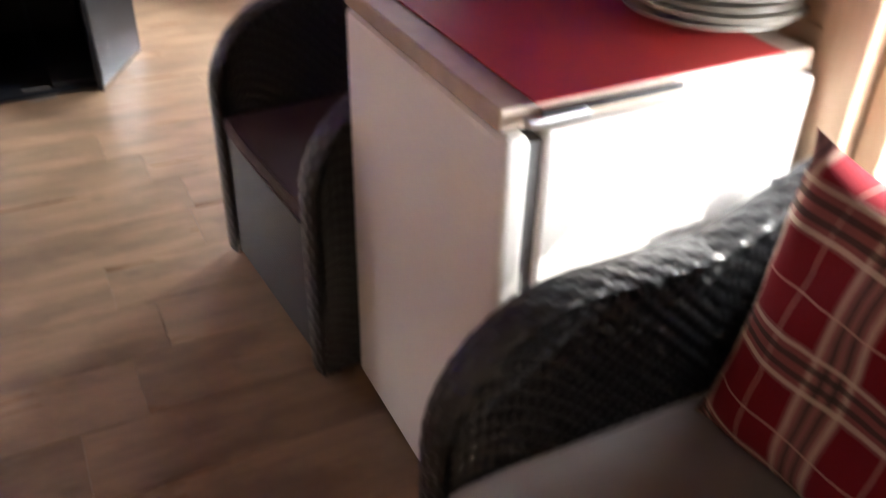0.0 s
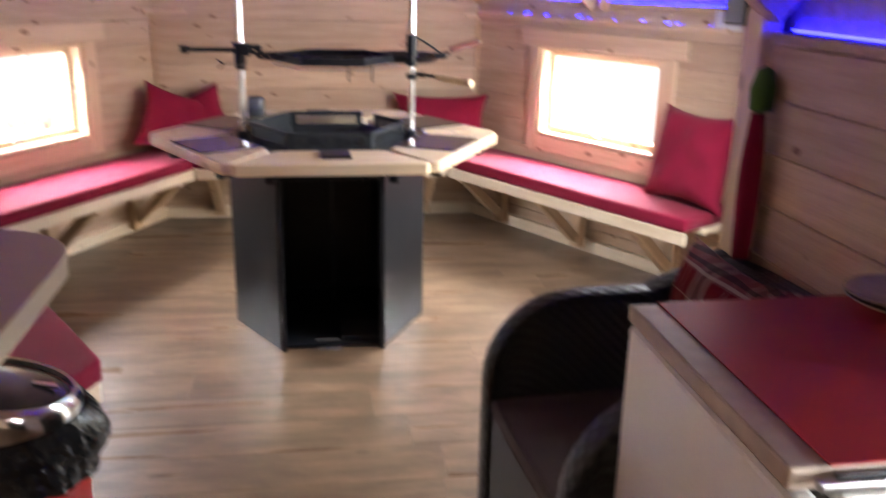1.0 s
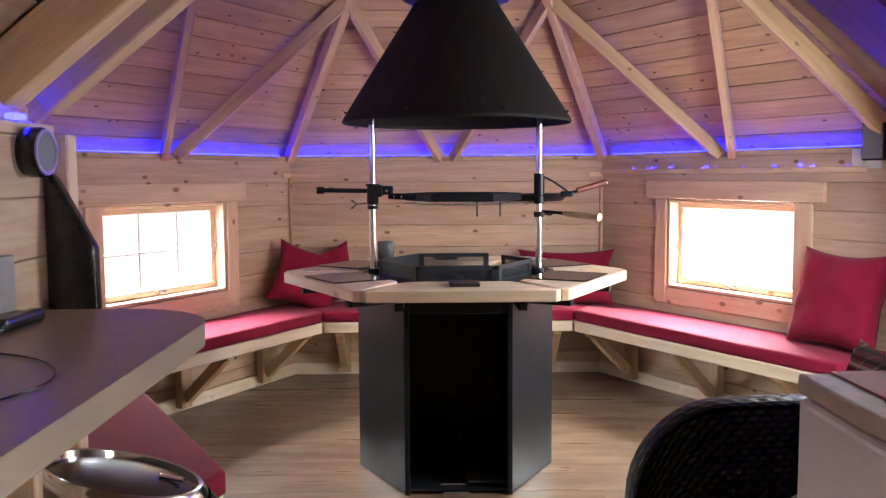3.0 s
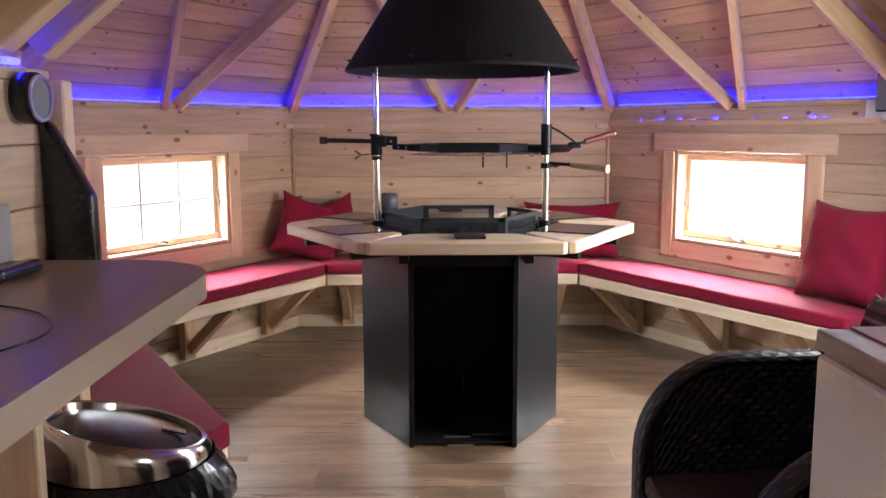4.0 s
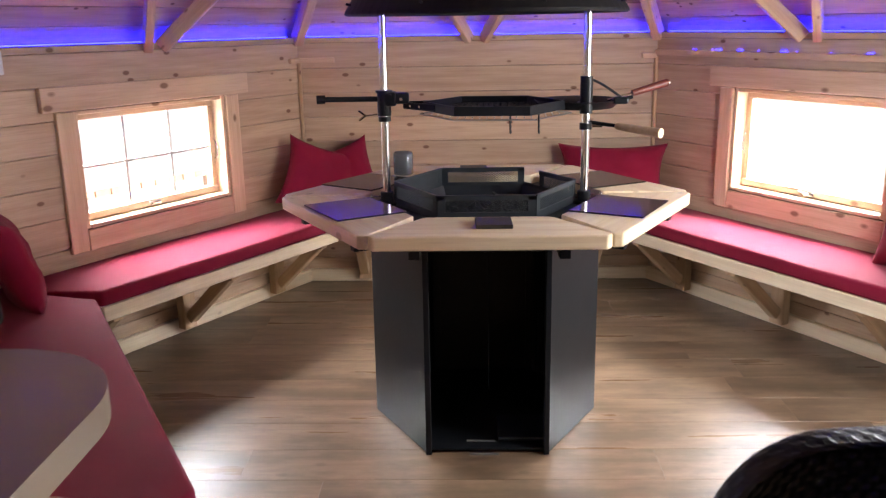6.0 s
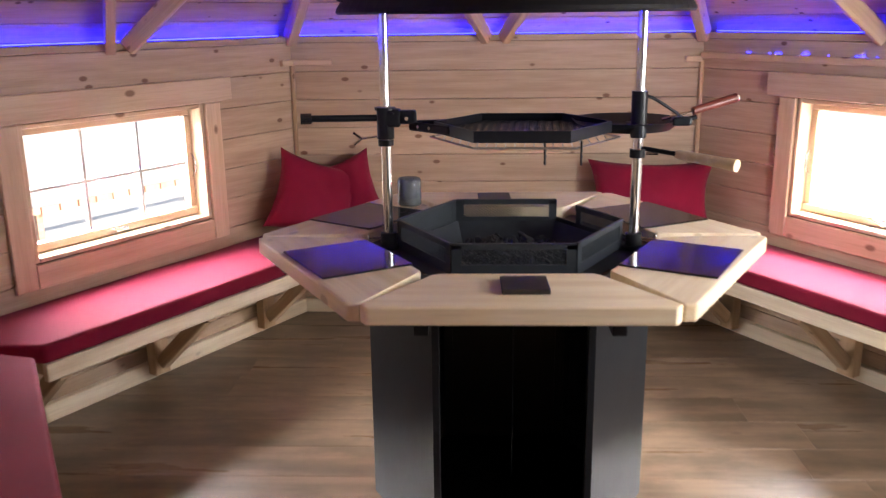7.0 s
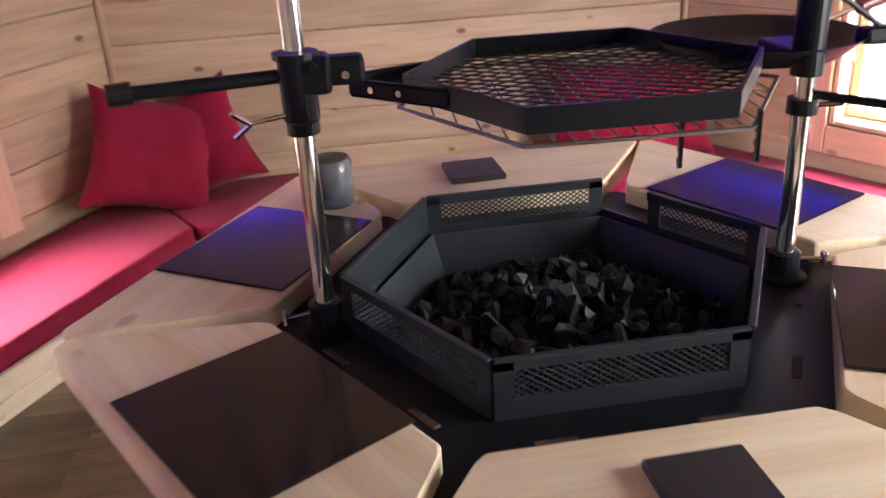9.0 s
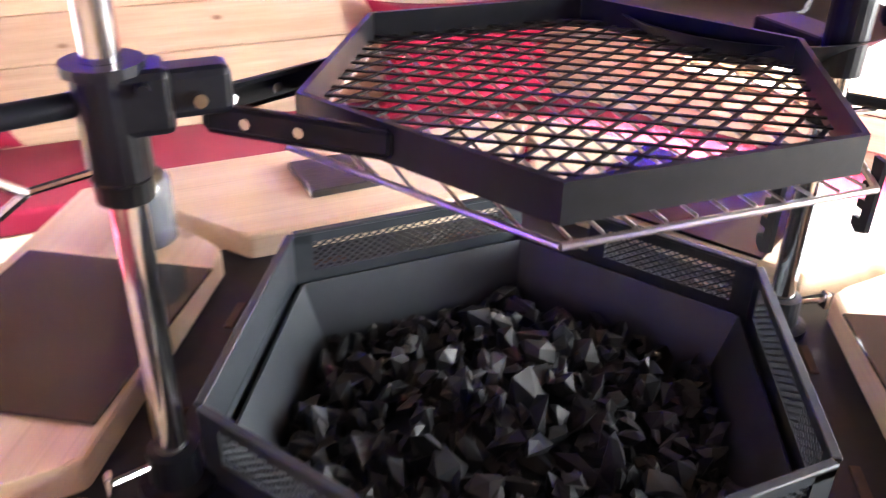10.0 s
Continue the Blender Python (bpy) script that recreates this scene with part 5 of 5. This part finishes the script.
def steel_bin():
    b = thing("pedal_bin", pose(-0.715, -1.735, 0), "red bin with black liner and chromed domed lid", "bin")
    R = 0.164
    part("body", lathe([(0.0, 0.0), (R * 0.9, 0.0), (R * 0.93, 0.02), (R * 0.985, 0.490), (0.0, 0.490)], 40), RED_PLASTIC, b, smooth=True)
    # chromed hood cut on a slant
    n = 48
    bm = bmesh.new()
    def slant(x, y=0.0):
        return 0.566 - 0.040 * x / R - 0.020 * y / R
    rows = []
    for k, (rr, z0) in enumerate(((1.0, 0.478), (1.005, None), (0.985, None), (0.93, None), (0.88, None), (0.86, None))):
        ring = []
        for i in range(n):
            a = 2 * math.pi * i / n
            x, y = R * rr * math.cos(a), R * rr * math.sin(a)
            top = slant(x, y)
            z = z0 if z0 is not None else top + (-0.035, -0.010, 0.0, -0.002, -0.016)[k - 1]
            ring.append(bm.verts.new((x, y, z)))
        rows.append(ring)
    for a, c in zip(rows, rows[1:]):
        for i in range(n):
            bm.faces.new((a[i], a[(i + 1) % n], c[(i + 1) % n], c[i]))
    part("chrome_hood", bm, CHROME, b, "mirror-chromed hood", smooth=True)
    bm = bmesh.new()
    rows = []
    for rr, dz in ((0.85, -0.010), (0.6, 0.002), (0.3, 0.006)):
        rows.append([bm.verts.new((R * rr * math.cos(2 * math.pi * i / n), R * rr * math.sin(2 * math.pi * i / n), slant(R * rr * math.cos(2 * math.pi * i / n), R * rr * math.sin(2 * math.pi * i / n)) + dz - 0.006)) for i in range(n)])
    for a, c in zip(rows, rows[1:]):
        for i in range(n):
            bm.faces.new((a[i], a[(i + 1) % n], c[(i + 1) % n], c[i]))
    bm.faces.new(rows[-1])
    lid = part("lid", bm, BLACK_PLASTIC, b, "glossy black push lid", smooth=True)
    part("lid_catch", box(0.05, 0.014, 0.008, 0.003), CHROME, lid, m=pose(0.09, 0.02, slant(0.09, 0.02) + 0.002, 0, 12, 0))
    # black liner turned down over the rim, with one corner sticking out
    bm = bmesh.new()
    rows, n2 = [], 90
    for k in range(9):
        v = k / 8
        ring = []
        for i in range(n2):
            a = 2 * math.pi * i / n2
            d = Vector((math.cos(a), math.sin(a), 0))
            fold = noise.noise(Vector((d.x * 5, d.y * 5, v * 1.5))) * 0.014 + noise.noise(Vector((d.x * 14, d.y * 14, v * 4))) * 0.007
            tail = max(0.0, math.cos(a - 0.15)) ** 10 * 0.035 * math.sin(math.pi * min(1.0, v * 1.15)) ** 0.8
            rr = R + 0.004 + v * 0.012 + abs(fold) * (0.3 + v) + tail
            ring.append(bm.verts.new((rr * d.x, rr * d.y, 0.500 - v * (0.135 + 0.02 * noise.noise(d * 4)) - tail * 0.3)))
        rows.append(ring)
    for a, c in zip(rows, rows[1:]):
        for i in range(n2):
            bm.faces.new((a[i], a[(i + 1) % n2], c[(i + 1) % n2], c[i]))
    part("bin_liner", bm, BLACK_PLASTIC, b, "crumpled shiny black liner over the rim")


steel_bin()


def black_stand():
    """Black moulded unit at the end of the worktop: upright with a slanted, hollowed face."""
    b = thing("black_speaker", pose(-0.8475, -1.605, 0.866), "tall black moulded plastic unit fixed beside the worktop's end", "speaker")
    prof = [(-0.051, 0.0), (0.051, 0.0), (0.049, 0.142), (-0.030, 0.293), (-0.043, 0.301), (-0.051, 0.295)]
    bm = bmesh.new()
    f = [bm.verts.new((x, -0.022, z)) for x, z in prof]
    g = [bm.verts.new((x * (0.96 if x > 0 else 1.0), 0.022, z * 0.97)) for x, z in prof]
    bm.faces.new(f), bm.faces.new(g[::-1])
    for i in range(len(f)):
        j = (i + 1) % len(f)
        bm.faces.new((f[i], f[j], g[j], g[i]))
    bmesh.ops.bevel(bm, geom=bm.edges[:], offset=0.009, segments=3, profile=0.5, affect="EDGES")
    part("body", bm, BLACK_PLASTIC, b, smooth=True)


black_stand()


def round_speaker():
    s = thing("wall_speaker", Matrix.Translation((EXT_L + 0.0, -1.690, 1.200)) @ pose(0, 0, 0, 0, 90, -3), "round black wall spotlight can with a silver ring", "speaker")
    part("can", lathe([(0.0, 0.001), (0.046, 0.001), (0.050, 0.010), (0.050, 0.034), (0.047, 0.040), (0.0, 0.040)], 36), BLACK_PLASTIC, s, smooth=True)
    part("ring", lathe([(0.038, 0.040), (0.046, 0.0405), (0.045, 0.044), (0.038, 0.044)], 36), SILVER, s, smooth=True)
    part("grille", lathe([(0.0, 0.040), (0.0375, 0.0405), (0.0375, 0.042), (0.0, 0.045)], 36), GREY_GRILLE, s, smooth=True)


round_speaker()


def counter_clutter():
    k = thing("knife", pose(-0.80, -2.03, 0.9003, 0, 0, 86), "dark handheld tool lying on the worktop", "tool")
    part("handle", box(0.13, 0.030, 0.022, 0.008, c=(0.06, 0, 0.011), seg=3), BLACK_PLASTIC, k)
    part("blade", box(0.13, 0.026, 0.004, 0.001, c=(-0.07, 0, 0.006), seg=1), GASKET, k)
    cable = tube_curve("charging_cable", [(-0.88, -2.10, 0.9022), (-0.78, -2.18, 0.9022), (-0.64, -2.24, 0.9022), (-0.575, -2.33, 0.9022), (-0.562, -2.42, 0.9022), (-0.62, -2.54, 0.9022), (-0.86, -2.6, 0.9022)], 0.0014, BLACK_PLASTIC)
    tagged(cable, "thin dark cable curled on the worktop", "cable")


counter_clutter()


def socket(m, label, round_dial=False):
    s = thing("wall_socket", m, label, "socket", "wall sockets")
    part("plate", box(0.135, 0.010, 0.082, 0.004, c=(0, 0.0055, 0)), WHITE_PLASTIC, s)
    if round_dial:
        part("dial", rod((0.02, 0.011, -0.005), (0.02, 0.026, -0.005), 0.02, 20), WHITE_PLASTIC, s)
    else:
        for x in (-0.034, 0.034):
            for dx, dz in ((0, 0.012), (-0.011, -0.010), (0.011, -0.010)):
                part("slot", box(0.007, 0.002, 0.010, c=(x + dx, 0.0112, dz)), BLACK_PLASTIC, s)
        for x in (-0.012, 0.012):
            part("switch", box(0.010, 0.005, 0.018, 0.001, c=(x, 0.0125, 0.026), seg=1), WHITE_PLASTIC, s)
    part("pilot_light", box(0.006, 0.003, 0.006, c=(0, 0.0115, 0.034)), LED_BLUE, s)


socket(FW_ @ pose(SIDE - 0.15, 0.001, 1.165 + 0.045), "white double wall socket with a blue pilot light")
socket(FE_ @ pose(0.16, 0.001, 1.21), "white dimmer switch plate with a round knob", True)


def corner_box():
    s = thing("loudspeaker", FE_ @ pose(0.075, 0.06, 1.215), "small black box loudspeaker under the roof", "loudspeaker")
    part("case", box(0.10, 0.09, 0.15, 0.006, c=(0, 0, 0.06)), BLACK_PLASTIC, s)
    part("grille", box(0.088, 0.006, 0.135, 0.002, c=(0, 0.047, 0.06)), GREY_GRILLE, s)
    part("bracket", box(0.03, 0.06, 0.02, c=(0, -0.05, 0.0)), BLACK_STEEL, s)


corner_box()


def hanging_cloth():
    """Folded red cloth with a green loop on the wall's end post."""
    h = thing("hanging_cloth", pose(EXT_R - 0.035, Q_E.y - 0.07, 0.62), "red cloth with green loop hung on the post", "cloth")
    bm = bmesh.new()
    n, rows = 26, []
    for k in range(15):
        v = k / 14
        w = 0.018 + 0.024 * math.sin(math.pi * min(1, 1.25 * (1 - v))) 
        rows.append([bm.verts.new((0.016 * math.sin(6.28 * 3 * i / n + v * 2) * (1 - v * 0.6) - 0.005 + w * 0.5 * math.cos(2 * math.pi * i / n), w * math.sin(2 * math.pi * i / n), v * 0.46)) for i in range(n)])
    for a, c in zip(rows, rows[1:]):
        for i in range(n):
            bm.faces.new((a[i], a[(i + 1) % n], c[(i + 1) % n], c[i]))
    bm.faces.new(rows[0]), bm.faces.new(rows[-1])
    part("cloth", bm, RED, h, smooth=True)
    part("loop", lathe([(0.0, 0.46), (0.026, 0.47), (0.03, 0.52), (0.018, 0.56), (0.0, 0.57)], 16), GREEN_CLOTH, h, "green cloth loop", smooth=True)


hanging_cloth()
floor()
